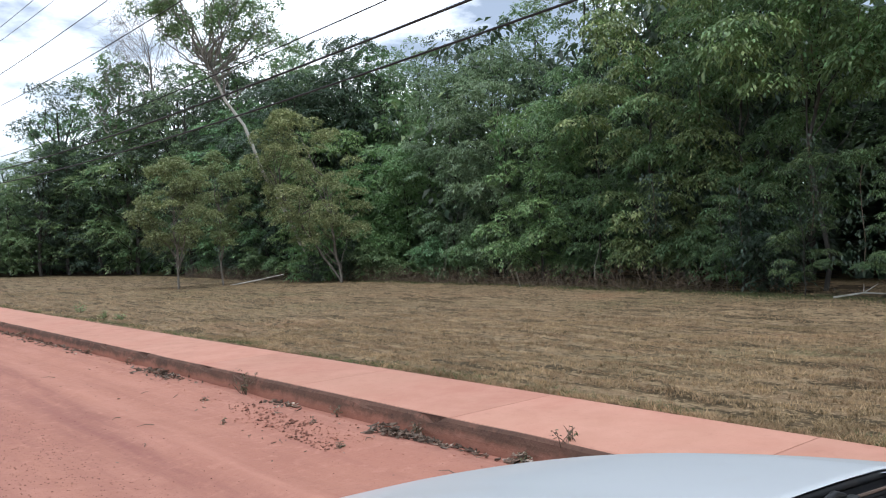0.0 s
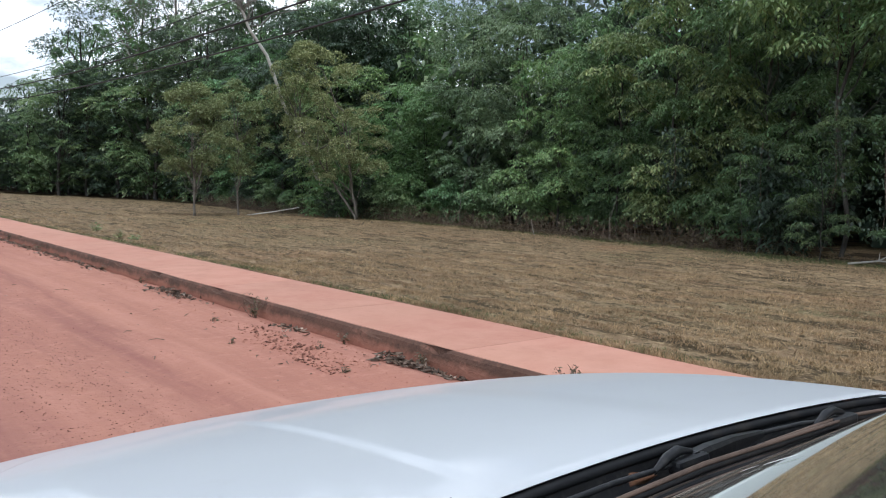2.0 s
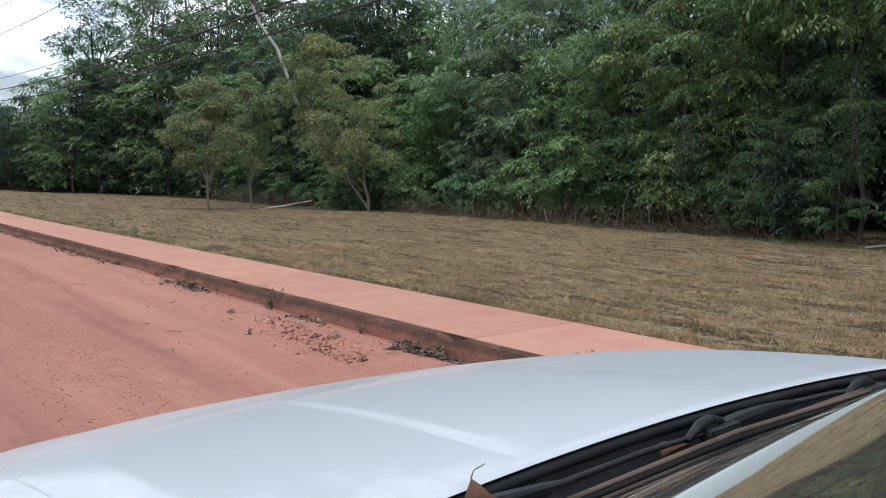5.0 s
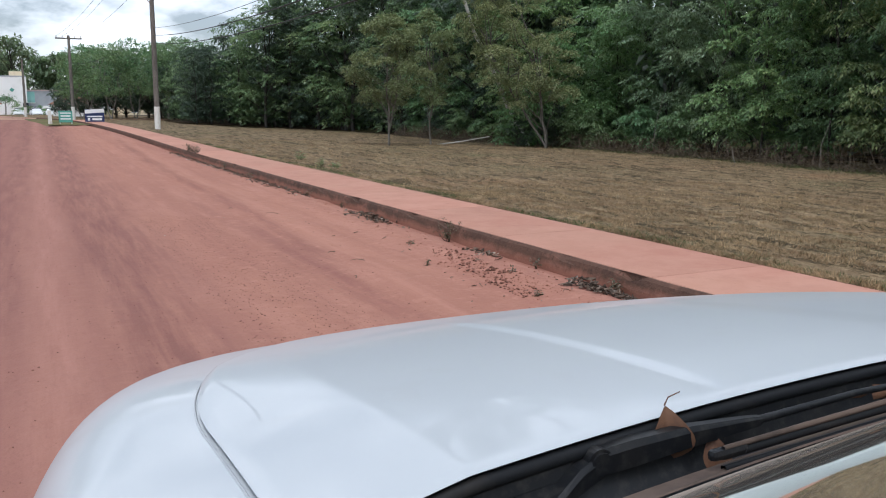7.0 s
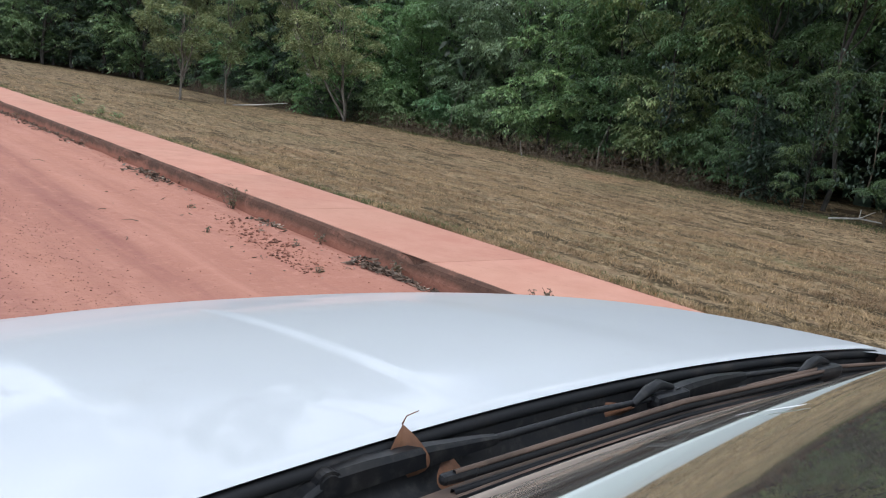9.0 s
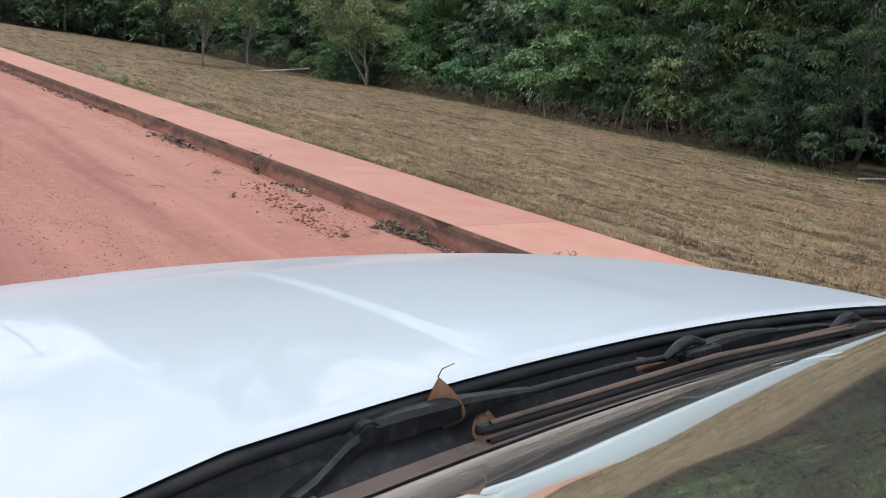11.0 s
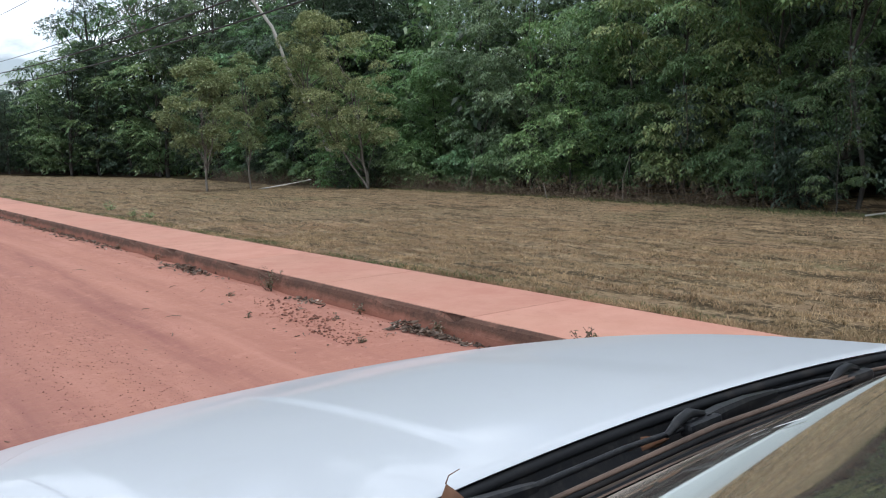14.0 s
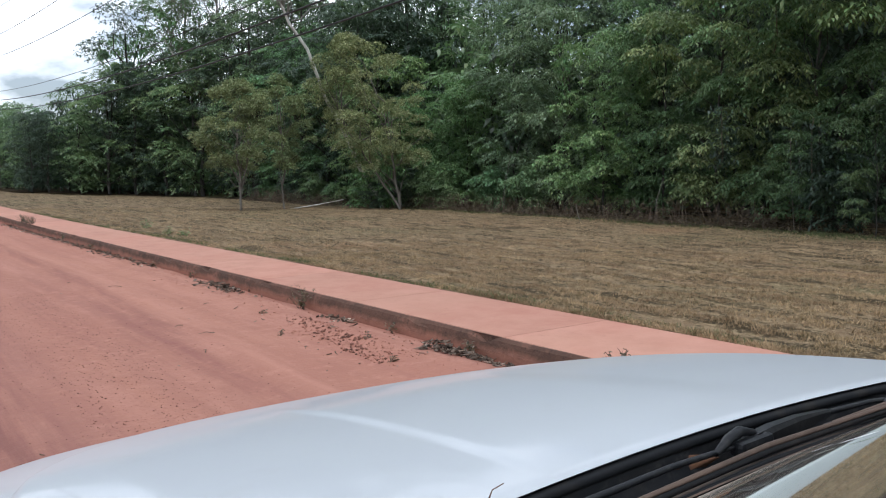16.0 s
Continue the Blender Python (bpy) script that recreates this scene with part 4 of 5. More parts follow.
cu = np.linspace(-0.735, 0.735, 61)
ry = rear_v(cu)
gy = glass_v(cu)
seal = [((float(a), float(b) + 0.004, float(hood_z(a, b)) - 0.010)) for a, b in zip(cu, ry)]
part("bonnet_seal", tubes_mesh("bonnet_seal", [(seal, [0.008] * len(seal))], M_RUBBER, 8), car, "black rubber seal along the bonnet's rear edge")
profile = ((-0.02, -0.012), (0.05, -0.030), (0.2, -0.055), (0.45, -0.062), (0.7, -0.052), (0.9, -0.040), (1.05, -0.028))
cowl = np.stack([np.stack([cu, ry + (gy - ry) * k, hood_z(cu, ry) + dz], 1) for k, dz in profile])
part("cowl", grid_mesh("cowl", cowl, M_PLASTIC), car, "dusty black plastic cowl below the windscreen")


def glass_at(u, w):
    """Place on the windscreen: u across, w from 0 at its foot to 1 at the roof."""
    b = glass_v(u)
    zb = hood_z(u, rear_v(u)) - 0.030
    return np.stack([u * (1 - 0.13 * w), b - 0.86 * w - 0.03 * (u / 0.64) ** 2 * w, zb + (1.545 - zb) * (w ** 0.925)], -1)


gu, gw = np.meshgrid(np.linspace(-0.68, 0.68, 41), np.linspace(0.0, 1, 24))
part("windscreen", grid_mesh("windscreen", glass_at(gu, gw), M_GLASS), car, "sloping windscreen reflecting the sky and trees")
mu, mw = np.meshgrid(np.linspace(-0.68, 0.68, 41), np.array([-0.012, -0.004, 0.004, 0.010, 0.013]))
mould = glass_at(mu, mw.clip(0)) + np.stack([0 * mu, 0 * mu, 0.003 + 0.003 * (mw > -0.01) * (mw < 0.012)], -1)
mould[0, :, 1] += 0.02
part("glass_moulding", grid_mesh("glass_moulding", mould, M_DUST), car, "rubber strip brown with road dust")
smear = [[tuple(glass_at(np.array(-0.236 - 0.030 * k), np.array(0.252 + 0.055 * k + 0.010 * j * (0.25 + math.sin(3.0 * k)))) + np.array([0, 0.001, 0.0012])) for k in np.linspace(0.15, 0.85, 9)] for j in (-0.5, 0.5)]
part("smear", grid_mesh("smear", np.array(smear), M_SIGNWHITE), bpy.data.objects["windscreen"], "white dried smear on the glass")
blob = [[tuple(glass_at(np.array(-0.217 - 0.006 * k), np.array(0.222 + 0.020 * k + 0.012 * j * (0.3 + math.sin(3.1 * k)))) + np.array([0, 0.001, 0.0012])) for k in np.linspace(0, 1, 7)] for j in (-0.5, 0.5)]
part("smear", grid_mesh("smear", np.array(blob), M_SIGNWHITE), bpy.data.objects["windscreen"], "white dried spot on the glass")
dash = np.stack([np.stack([np.linspace(-0.6, 0.6, 25), 0.38 - 0.08 * np.linspace(-1, 1, 25) ** 2 + dv, np.full(25, z)], 1) for dv, z in ((0.06, 0.93), (0.0, 0.955), (-0.18, 0.985), (-0.4, 1.0), (-0.52, 0.95), (-0.55, 0.6))])
part("dashboard", grid_mesh("dashboard", dash, M_DASH), car, "dark dashboard behind the glass")


def roof_ring(v, z_belt, half_belt, half_top, z_top):
    """Half cross-section of the cabin at v."""
    return [(-half_belt, v, 0.28), (-half_belt - 0.01, v, 0.6), (-half_belt, v, z_belt - 0.06), (-half_belt + 0.03, v, z_belt), (-half_top - 0.04, v, z_top - 0.14), (-half_top, v, z_top - 0.05), (-half_top + 0.12, v, z_top), (0, v, z_top + 0.02),
            (half_top - 0.12, v, z_top), (half_top, v, z_top - 0.05), (half_top + 0.04, v, z_top - 0.14), (half_belt - 0.03, v, z_belt), (half_belt, v, z_belt - 0.06), (half_belt + 0.01, v, 0.6), (half_belt, v, 0.28)]


cabin = np.array([roof_ring(v, zb, hb, ht, zt) for v, zb, hb, ht, zt in ((-0.30, 0.965, 0.965, 0.58, 1.56), (-0.5, 0.97, 0.975, 0.60, 1.60), (-1.2, 0.98, 0.975, 0.61, 1.63), (-1.9, 1.0, 0.97, 0.60, 1.61), (-2.5, 1.02, 0.94, 0.56, 1.52), (-2.85, 1.0, 0.90, 0.52, 1.12), (-2.98, 0.88, 0.86, 0.50, 0.98), (-3.02, 0.62, 0.80, 0.45, 0.70), (-3.0, 0.40, 0.70, 0.30, 0.42), (-2.98, 0.30, 0.02, 0.01, 0.32))])
part("cabin", grid_mesh("cabin", cabin, M_PAINT), car, "white roof and doors")
rw = np.array([[(u * (0.66 - 0.08 * k), -2.93 + 0.40 * k, 1.03 + 0.44 * k) for u in np.linspace(-1, 1, 9)] for k in (0.06, 0.5, 0.9)])
part("rear_window", grid_mesh("rear_window", rw + np.array([0, -0.015, 0.03]), M_DARKGLASS), car)
for side in (-1, 1):
    pts = [tuple(glass_at(np.array(side * 0.700), np.array(w)) + np.array([0, 0, -0.02])) for w in np.linspace(0, 1, 9)]
    part("windscreen_pillar", tubes_mesh("windscreen_pillar", [(pts, [0.017] * 9)], M_PAINT, 8), car)
    win = np.array([[(side * (0.978 - 0.27 * k), v0, 0.99 + 0.44 * k) for v0 in np.linspace(-0.42, -2.2, 9)] for k in (0.03, 0.5, 0.97)])
    part("side_window", grid_mesh("side_window", win, M_DARKGLASS), car)


def wheel(side, v):
    hub = part("wheel", None, car)
    bm = bmesh.new()
    bmesh.ops.create_cone(bm, cap_ends=True, segments=28, radius1=0.34, radius2=0.34, depth=0.22)
    bmesh.ops.bevel(bm, geom=[e for e in bm.edges if abs(e.verts[0].co.z - e.verts[1].co.z) < 1e-4], offset=0.035, segments=3, affect="EDGES")
    bmesh.ops.rotate(bm, matrix=Matrix.Rotation(math.pi / 2, 3, "Y"), verts=bm.verts)
    hub.data = None
    bmesh.ops.translate(bm, vec=(side * 0.88, v, 0.34), verts=bm.verts)
    part("tyre", finish(bm, "tyre", M_RUBBER, True), hub)
    bm = bmesh.new()
    bmesh.ops.create_cone(bm, cap_ends=True, segments=20, radius1=0.2, radius2=0.17, depth=0.03)
    bmesh.ops.rotate(bm, matrix=Matrix.Rotation(side * math.pi / 2, 3, "Y"), verts=bm.verts)
    bmesh.ops.translate(bm, vec=(side * 0.995, v, 0.34), verts=bm.verts)
    part("rim", finish(bm, "rim", M_CHROME), hub)


for side in (-1, 1):
    for v in (0.95, -1.95):
        wheel(side, v)


def lamp_cover(side):
    us = np.linspace(0, 1, 14)
    P = []
    for k in np.linspace(0, 1, 6):
        u, v = super_curve(0.968, -0.55, 1.908, np.pi / 2 - side * (0.50 + 0.28 * us))
        P.append(np.stack([u * 1.004, v * 1.004, 0.755 - 0.10 * k * np.ones(14)], 1))
    return grid_mesh("headlamp", np.stack(P), M_LAMPGLASS)


for side in (-1, 1):
    part("headlamp", lamp_cover(side), car, "clear headlamp wrapped round the corner")

# wipers lie along the foot of the glass
def wiper(pivot, elbow, tip, blade_a, blade_b):
    w = part("wiper", None, car)
    bm = bmesh.new()
    a, b = Vector(pivot), Vector(elbow)
    d = (b - a).normalized()
    n_ = Vector((0, 0, 1))
    s_ = d.cross(n_).normalized()
    sec = [(0.0, 0.010, 0.012), (0.2, 0.010, 0.0125), (0.55, 0.008, 0.010), (0.9, 0.006, 0.006), (1.0, 0.005, 0.0045)]
    ring = []
    for t, wd, hgt in sec:
        c = a + (b - a) * t + Vector((0, 0, 0.003 * math.sin(math.pi * t)))
        ring.append([bm.verts.new(c + s_ * x * wd + n_ * z * hgt) for x, z in ((-1, -1), (-1, 0.5), (-0.6, 1), (0.6, 1), (1, 0.5), (1, -1))])
    for r0, r1 in zip(ring, ring[1:]):
        for k in range(6):
            bm.faces.new((r0[k], r0[(k + 1) % 6], r1[(k + 1) % 6], r1[k]))
    bm.faces.new(ring[0][::-1])
    bm.faces.new(ring[-1])
    part("arm", finish(bm, "arm", M_PLASTIC), w, "black wiper arm")
    part("rod", tubes_mesh("rod", [([elbow, tuple((Vector(elbow) + Vector(tip)) / 2 + Vector((0, 0, 0.004))), tip], [0.0045, 0.004, 0.0035])], M_PLASTIC, 8), w)
    bm = bmesh.new()
    bmesh.ops.create_cone(bm, cap_ends=True, segments=20, radius1=0.014, radius2=0.014, depth=0.024)
    bmesh.ops.bevel(bm, geom=[e for e in bm.edges if abs(e.verts[0].co.z - e.verts[1].co.z) < 1e-5], offset=0.003, segments=2, affect="EDGES")
    bmesh.ops.transform(bm, matrix=Matrix.Translation(Vector(pivot)) @ s_.to_track_quat("Z", "Y").to_matrix().to_4x4(), verts=bm.verts)
    bm2 = bmesh.new()
    ring = []
    for off, wd, hgt in ((Vector((0.004, 0, -0.002)), 0.009, 0.011), (Vector((-0.025, -0.006, -0.010)), 0.011, 0.010), (Vector((-0.06, -0.014, -0.026)), 0.014, 0.006), (Vector((-0.10, -0.02, -0.040)), 0.016, 0.005)):
        c = Vector(pivot) + off
        ring.append([bm2.verts.new(c + s_ * x * wd + n_ * z * hgt) for x, z in ((-1, -1), (-1, 0.5), (-0.6, 1), (0.6, 1), (1, 0.5), (1, -1))])
    for r0, r1 in zip(ring, ring[1:]):
        for k in range(6):
            bm2.faces.new((r0[k], r0[(k + 1) % 6], r1[(k + 1) % 6], r1[k]))
    part("hinge", finish(bm2, "hinge", M_PLASTIC), w, "black wiper hinge")
    part("pivot_cap", finish(bm, "pivot_cap", M_PLASTIC), w)
    mid = (Vector(blade_a) + Vector(blade_b)) / 2 + Vector((0, 0.004, 0.008))
    part("blade", tubes_mesh("blade", [([blade_a, tuple(mid), blade_b], [0.005, 0.006, 0.004])], M_RUBBER, 6), w)
    low = [tuple(Vector(p) + Vector((0, -0.004, -0.012))) for p in (blade_a, tuple(mid), blade_b)]
    part("blade_lip", tubes_mesh("blade_lip", [(low, [0.004, 0.004, 0.004])], M_RUBBER, 5), w)
    tipv = Vector(tip)
    e = (Vector(blade_b) - Vector(blade_a)).normalized()
    part("clip", box_mesh("clip", (0.075, 0.020, 0.020), tipv + Vector((0, -0.004, -0.002)), M_PLASTIC, 0.007, Matrix.Rotation(math.atan2(e.y, e.x), 4, "Z")), w)
    arch = [tuple(tipv - e * 0.075 + Vector((0, 0, 0.0))), tuple(tipv - e * 0.045 + Vector((0, 0.002, 0.012))), tuple(tipv - e * 0.02 + Vector((0, 0.003, 0.017))), tuple(tipv + e * 0.012 + Vector((0, 0.002, 0.010)))]
    part("clip_arch", tubes_mesh("clip_arch", [(arch, [0.004, 0.007, 0.007, 0.004])], M_PLASTIC, 8), w)
    part("blade_end", box_mesh("blade_end", (0.046, 0.010, 0.011), Vector(blade_a) + Vector((0.008, 0, 0.002)), M_PLASTIC, 0.005, Matrix.Rotation(math.atan2(e.y, e.x), 4, "Z")), w)
    sp = [tuple(Vector(p) + Vector((0, -0.002, 0.007))) for p in (blade_a, tuple(mid), blade_b)]
    part("blade_spine", tubes_mesh("blade_spine", [(sp, [0.0025, 0.0035, 0.0025])], M_DUST, 6), w, "dusty brown wiper spine")


wiper((-0.435, 0.636, 1.027), (-0.23, 0.639, 1.033), (0.074, 0.650, 1.036), (-0.336, 0.580, 1.036), (0.44, 0.634, 1.028))
wiper((0.09, 0.655, 1.032), (0.28, 0.668, 1.034), (0.47, 0.646, 1.030), (0.24, 0.640, 1.026), (0.69, 0.640, 1.014))




def curled_leaf(name, length, width, curl, mat, stalk=0.0):
    us_, vs_ = np.meshgrid(np.linspace(-1, 1, 7), np.linspace(0, 1, 11))
    w = width * np.sin(math.pi * np.clip(vs_, 0.02, 1) ** 0.8) ** 0.8 * (1 - 0.35 * vs_)
    x = us_ * w
    P = np.stack([x, 0.35 * curl * length * np.sin(vs_ * 2.6) + np.abs(us_) * w * 0.55, length * vs_], 2)
    me = grid_mesh(name, P, mat)
    if stalk:
        v, f = tube([(0, 0.12 * curl * length, length * 0.99), (-0.003, 0.1 * length, length + stalk * 0.7), (-0.016, 0.08 * length, length + stalk)], [0.0009, 0.0007, 0.0005], 5)
        bm = bmesh.new()
        bm.from_mesh(me)
        vv_ = [bm.verts.new(p) for p in v]
        for q in f:
            bm.faces.new([vv_[k] for k in q])
        bm.to_mesh(me)
        bm.free()
    return me


lf = tagged(new("dry_leaf", curled_leaf("dry_leaf", 0.056, 0.027, 0.4, M_LEAF_BROWN, 0.012)), "brown dry leaf standing in the gap behind the bonnet", "leaf")
lf.matrix_basis = pose(0.853 - 0.340, 0.88 + 0.650, 1.006, 3, 4, 165)
for x, y, z, r in ((-0.292, 0.626, 0.992, (18, 12, 150)), (-0.52, 0.615, 0.985, (75, 20, 20))):
    o = tagged(new("dry_leaf", curled_leaf("dry_leaf", 0.040, 0.016, 0.25, M_LEAF_BROWN)), "brown dry leaf lying on the cowl under a wiper", "leaf")
    o.matrix_basis = pose(0.853 + x, 0.88 + y, z, *r)
for x, y, z, r in ((-0.105, 0.668, 1.012, (0, 84, 0)), (-0.045, 0.672, 1.004, (12, 78, 4))):
    o = tagged(new("dry_leaf", curled_leaf("dry_leaf", 0.080, 0.018, 0.25, M_LEAF_BROWN)), "long brown dry leaf caught under the bonnet's rear lip", "leaf")
    o.matrix_basis = pose(0.853 + x, 0.88 + y, z, *r)

# ---- poles, cables, signs ----
def utility_pole(at, height, arm=True, lamp=False, label="tapered concrete utility pole with a whitewashed foot"):
    ob = thing("utility_pole", label, "pole", at, group="roadside poles")
    part("shaft", tubes_mesh("shaft", [([(0, 0, 1.15), (0, 0, height * 0.6), (0, 0, height)], [0.145, 0.125, 0.10])], M_POLE, 10), ob)
    part("whitewashed_foot", tubes_mesh("whitewashed_foot", [([(0, 0, -0.3), (0, 0, 0.4), (0, 0, 1.18)], [0.165, 0.16, 0.15])], M_WHITEWASH, 10), ob, "whitewashed pole foot")
    if arm:
        part("crossarm", box_mesh("crossarm", (2.0, 0.10, 0.11), (0, 0, height - 0.25), M_POLE, 0.01), ob)
        for x in (-0.92, -0.45, 0.45, 0.92):
            part("insulator", tubes_mesh("insulator", [([(x, 0, height - 0.2), (x, 0, height - 0.1), (x, 0, height - 0.02)], [0.03, 0.05, 0.025])], M_WHITEWALL, 8), ob)
    if lamp:
        part("lamp_arm", tubes_mesh("lamp_arm", [([(0, 0, 6.4), (-0.5, -0.1, 6.85), (-1.3, -0.25, 7.05)], [0.03, 0.028, 0.025])], M_CHROME, 7), ob)
        part("lamp_head", box_mesh("lamp_head", (0.5, 0.2, 0.12), (-1.5, -0.28, 7.06), M_WHITEWALL, 0.03), ob)
    return ob


P1 = (5.85, 48.5, float(lawn_z(5.85, 48.5)))
utility_pole(P1, 9.2, lamp=True)
utility_pole((5.9, -14.0, 0.1), 9.2)
utility_pole((2.9, 78.0, 0.35), 6.9)
utility_pole((-0.9, 112.0, 0.35), 6.6, arm=False)


def cable(a, b, sag, r, name="cable"):
    pts = []
    for i in range(33):
        t = i / 32
        p = Vector(a).lerp(Vector(b), t)
        p.z -= sag * 4 * t * (1 - t)
        pts.append(tuple(p))
    return tagged(new(name, tubes_mesh(name, [(pts, [r] * 33)], M_CABLE, 5)), "black overhead cable sagging between roadside poles", "cable", "overhead cables")


for x0, z0, z1, r in ((5.8, 4.42, 4.33, 0.014), (5.8, 4.78, 4.74, 0.016), (5.8, 5.15, 5.12, 0.009), (5.8, 6.6, 6.6, 0.010), (5.8, 7.5, 7.5, 0.010), (4.93, 9.2, 9.35, 0.009), (5.4, 9.2, 9.35, 0.009), (6.3, 9.2, 9.35, 0.009), (6.77, 9.2, 9.35, 0.009)):
    cable((x0, -14, z0), (x0 + 0.05, 48.4, z1 + 0.4), 1.1, r)
for x0, x1, z0, z1 in ((4.9, 2.0, 9.3, 7.2), (5.4, 2.5, 9.3, 7.2), (6.8, 3.8, 9.3, 7.2), (5.8, 2.9, 5.3, 5.0)):
    cable((x0, 48.5, z0 + 0.05), (x1, 78, z1), 0.5, 0.010)


def sign_board(at, size, mat, top_mat, label, bars):
    ob = thing("sign_board", label, "sign", at, group="roadside signs")
    w, h, z = size
    part("panel", box_mesh("panel", (w, 0.04, h), (0, 0, z), mat, 0.004), ob)
    if top_mat:
        part("wave_band", box_mesh("wave_band", (w * 0.98, 0.012, h * 0.3), (0, -0.026, z + h * 0.34), top_mat, 0.002, Matrix.Rotation(radians(-4), 4, "Y")), ob)
    for bx, bz, bw, bh in bars:
        part("writing_bar", box_mesh("writing_bar", (w * bw, 0.012, h * bh), (w * bx, -0.027, z + h * bz), M_SIGNWHITE, 0.002), ob)
    for sx in (-1, 1):
        part("post", box_mesh("post", (0.07, 0.07, z + h / 2), (sx * w * 0.42, 0.055, (z + h / 2) / 2 - 0.1), M_WHITEWASH, 0.005), ob)


sign_board((3.45, 60, 0.40), (1.15, 0.80, 0.55), M_NAVY, M_SIGNWHITE, "navy blue road sign with a white wave on top", [(0.0, -0.08, 0.8, 0.10), (-0.3, -0.3, 0.12, 0.2), (0.12, -0.3, 0.5, 0.16)])
sign_board((1.75, 60, 0.38), (0.80, 0.72, 0.50), M_SIGNTEAL, None, "pale teal notice board beside the road", [(0.0, 0.3, 0.8, 0.10), (0.0, 0.05, 0.7, 0.12), (0.0, -0.2, 0.75, 0.12)])

sign_board((-6.3, 60.2, 0.36), (1.3, 0.9, 1.15), M_NAVY, M_SIGNWHITE, "navy and white road sign beside a dark tree", [(0.0, -0.1, 0.7, 0.12), (0.0, -0.32, 0.5, 0.1)])
white_post = thing("marker_post", "short whitewashed concrete marker post", "post", (0.85, 60.3, 0.36))
part("shaft", box_mesh("shaft", (0.22, 0.2, 1.0), (0, 0, 0.4), M_WHITEWASH, 0.02), white_post)
tagged(new("verge", sheet("verge", np.linspace(-30, -3.4, 24), np.linspace(57, 76, 16), lambda x, y: rise(y) + 0.05 + 0.04 * wobble(x, y, 0.6), M_GROUND)), "grass verge on the far side of the road", "verge", kind="structure")

vg_y = np.linspace(57, 86, 20)
vg = np.array([[(KERB_X + float(bend(y)) - 0.03 + (0.6 - 0.05 * (y - 57) - KERB_X - float(bend(y))) * k, y, float(rise(y)) + 0.05 - 0.07 * (k > 0.95)) for k in np.linspace(0, 1, 12)] for y in vg_y])
tagged(new("sign_verge", grid_mesh("sign_verge", vg, M_GROUND)), "patch of rough grass under the road signs", "verge", kind="structure")

# ---- buildings at the end of the road ----
def building(name, label, at, size, wall, roof, pitch=0.0, windows=(), over=0.4):
    ob = thing(name, label, "building", at)
    w, d, h = size
    part("wall", box_mesh("wall", (w, d, h), (0, 0, h / 2), wall, 0.02), ob)
    if pitch:
        vs = [(-w / 2 - over, -d / 2 - over, h), (w / 2 + over, -d / 2 - over, h), (w / 2 + over, d / 2 + over, h), (-w / 2 - over, d / 2 + over, h), (-w / 4, 0, h + pitch), (w / 4, 0, h + pitch)]
        part("roof", mesh_of("roof", vs, [(0, 1, 5, 4), (1, 2, 5), (2, 3, 4, 5), (3, 0, 4), (3, 2, 1, 0)], roof), ob)
    else:
        part("roof", box_mesh("roof", (w + over, d + over, 0.18), (0, 0, h + 0.09), roof, 0.02), ob)
    for x, z, ww, hh, mm in windows:
        win = part("window", box_mesh("window", (ww, 0.08, hh), (x, -d / 2 - 0.01, z), mm, 0.01), ob)
        part("frame", box_mesh("frame", (ww + 0.16, 0.05, 0.1), (x, -d / 2 - 0.03, z - hh / 2 - 0.05), M_WHITEWALL, 0.01), win)
    return ob


G = 0.30
building("white_hall", "tall white painted hall at the end of the road", (-3.5, 156, G), (5.3, 8, 6.0), M_WHITEWALL, M_GREYROOF, windows=[(2.4, 1.2, 0.8, 1.6, M_DARKGLASS)], over=0.1)
hall = bpy.data.objects["white_hall"]
part("roof_tank", box_mesh("roof_tank", (1.9, 2.4, 0.8), (1.2, 0, 6.55), M_CREAM, 0.03), hall, "cream box on the flat roof")
part("emblem", box_mesh("emblem", (0.5, 0.05, 0.5), (0.6, -4.04, 4.0), M_SIGNTEAL, 0.01, Matrix.Rotation(radians(45), 4, "Y")), hall, "green emblem on the white wall")
building("shop", "low shop with pale teal panels and a grey roof", (2.2, 158, G), (6.2, 8, 3.9), M_GREYROOF, M_PINKROOF, windows=[(-2.5, 2.9, 1.1, 1.7, M_TEAL), (-0.2, 0.9, 1.9, 1.3, M_WHITEWALL), (1.9, 1.0, 1.3, 1.2, M_WHITEWALL), (-1.9, 0.8, 0.7, 1.2, M_DARKGLASS)], over=0.3)
building("kiosk", "kiosk with a terracotta roof and blue panels", (-6.6, 132, G), (4.2, 4, 1.7), M_CREAM, M_TILE, pitch=1.1, windows=[(1.2, 0.7, 1.3, 1.3, M_BLUE), (-0.6, 0.8, 0.8, 1.0, M_DARKGLASS)], over=0.7)
building("house", "cream walled house with a terracotta roof behind trees", (16.2, 148, 0.3), (9.0, 6, 2.2), M_CREAM, M_TILE, pitch=1.0, windows=[(-1.8, 1.0, 0.9, 0.8, M_DARKGLASS), (1.6, 1.0, 0.9, 0.8, M_DARKGLASS)], over=0.5)
building("house", "small house with a pale wall and tiled roof", (4.6, 118, 0.4), (5.0, 5, 1.5), M_WHITEWALL, M_TILE, pitch=1.0, windows=[(0.8, 0.9, 0.9, 0.8, M_DARKGLASS)], over=0.5)


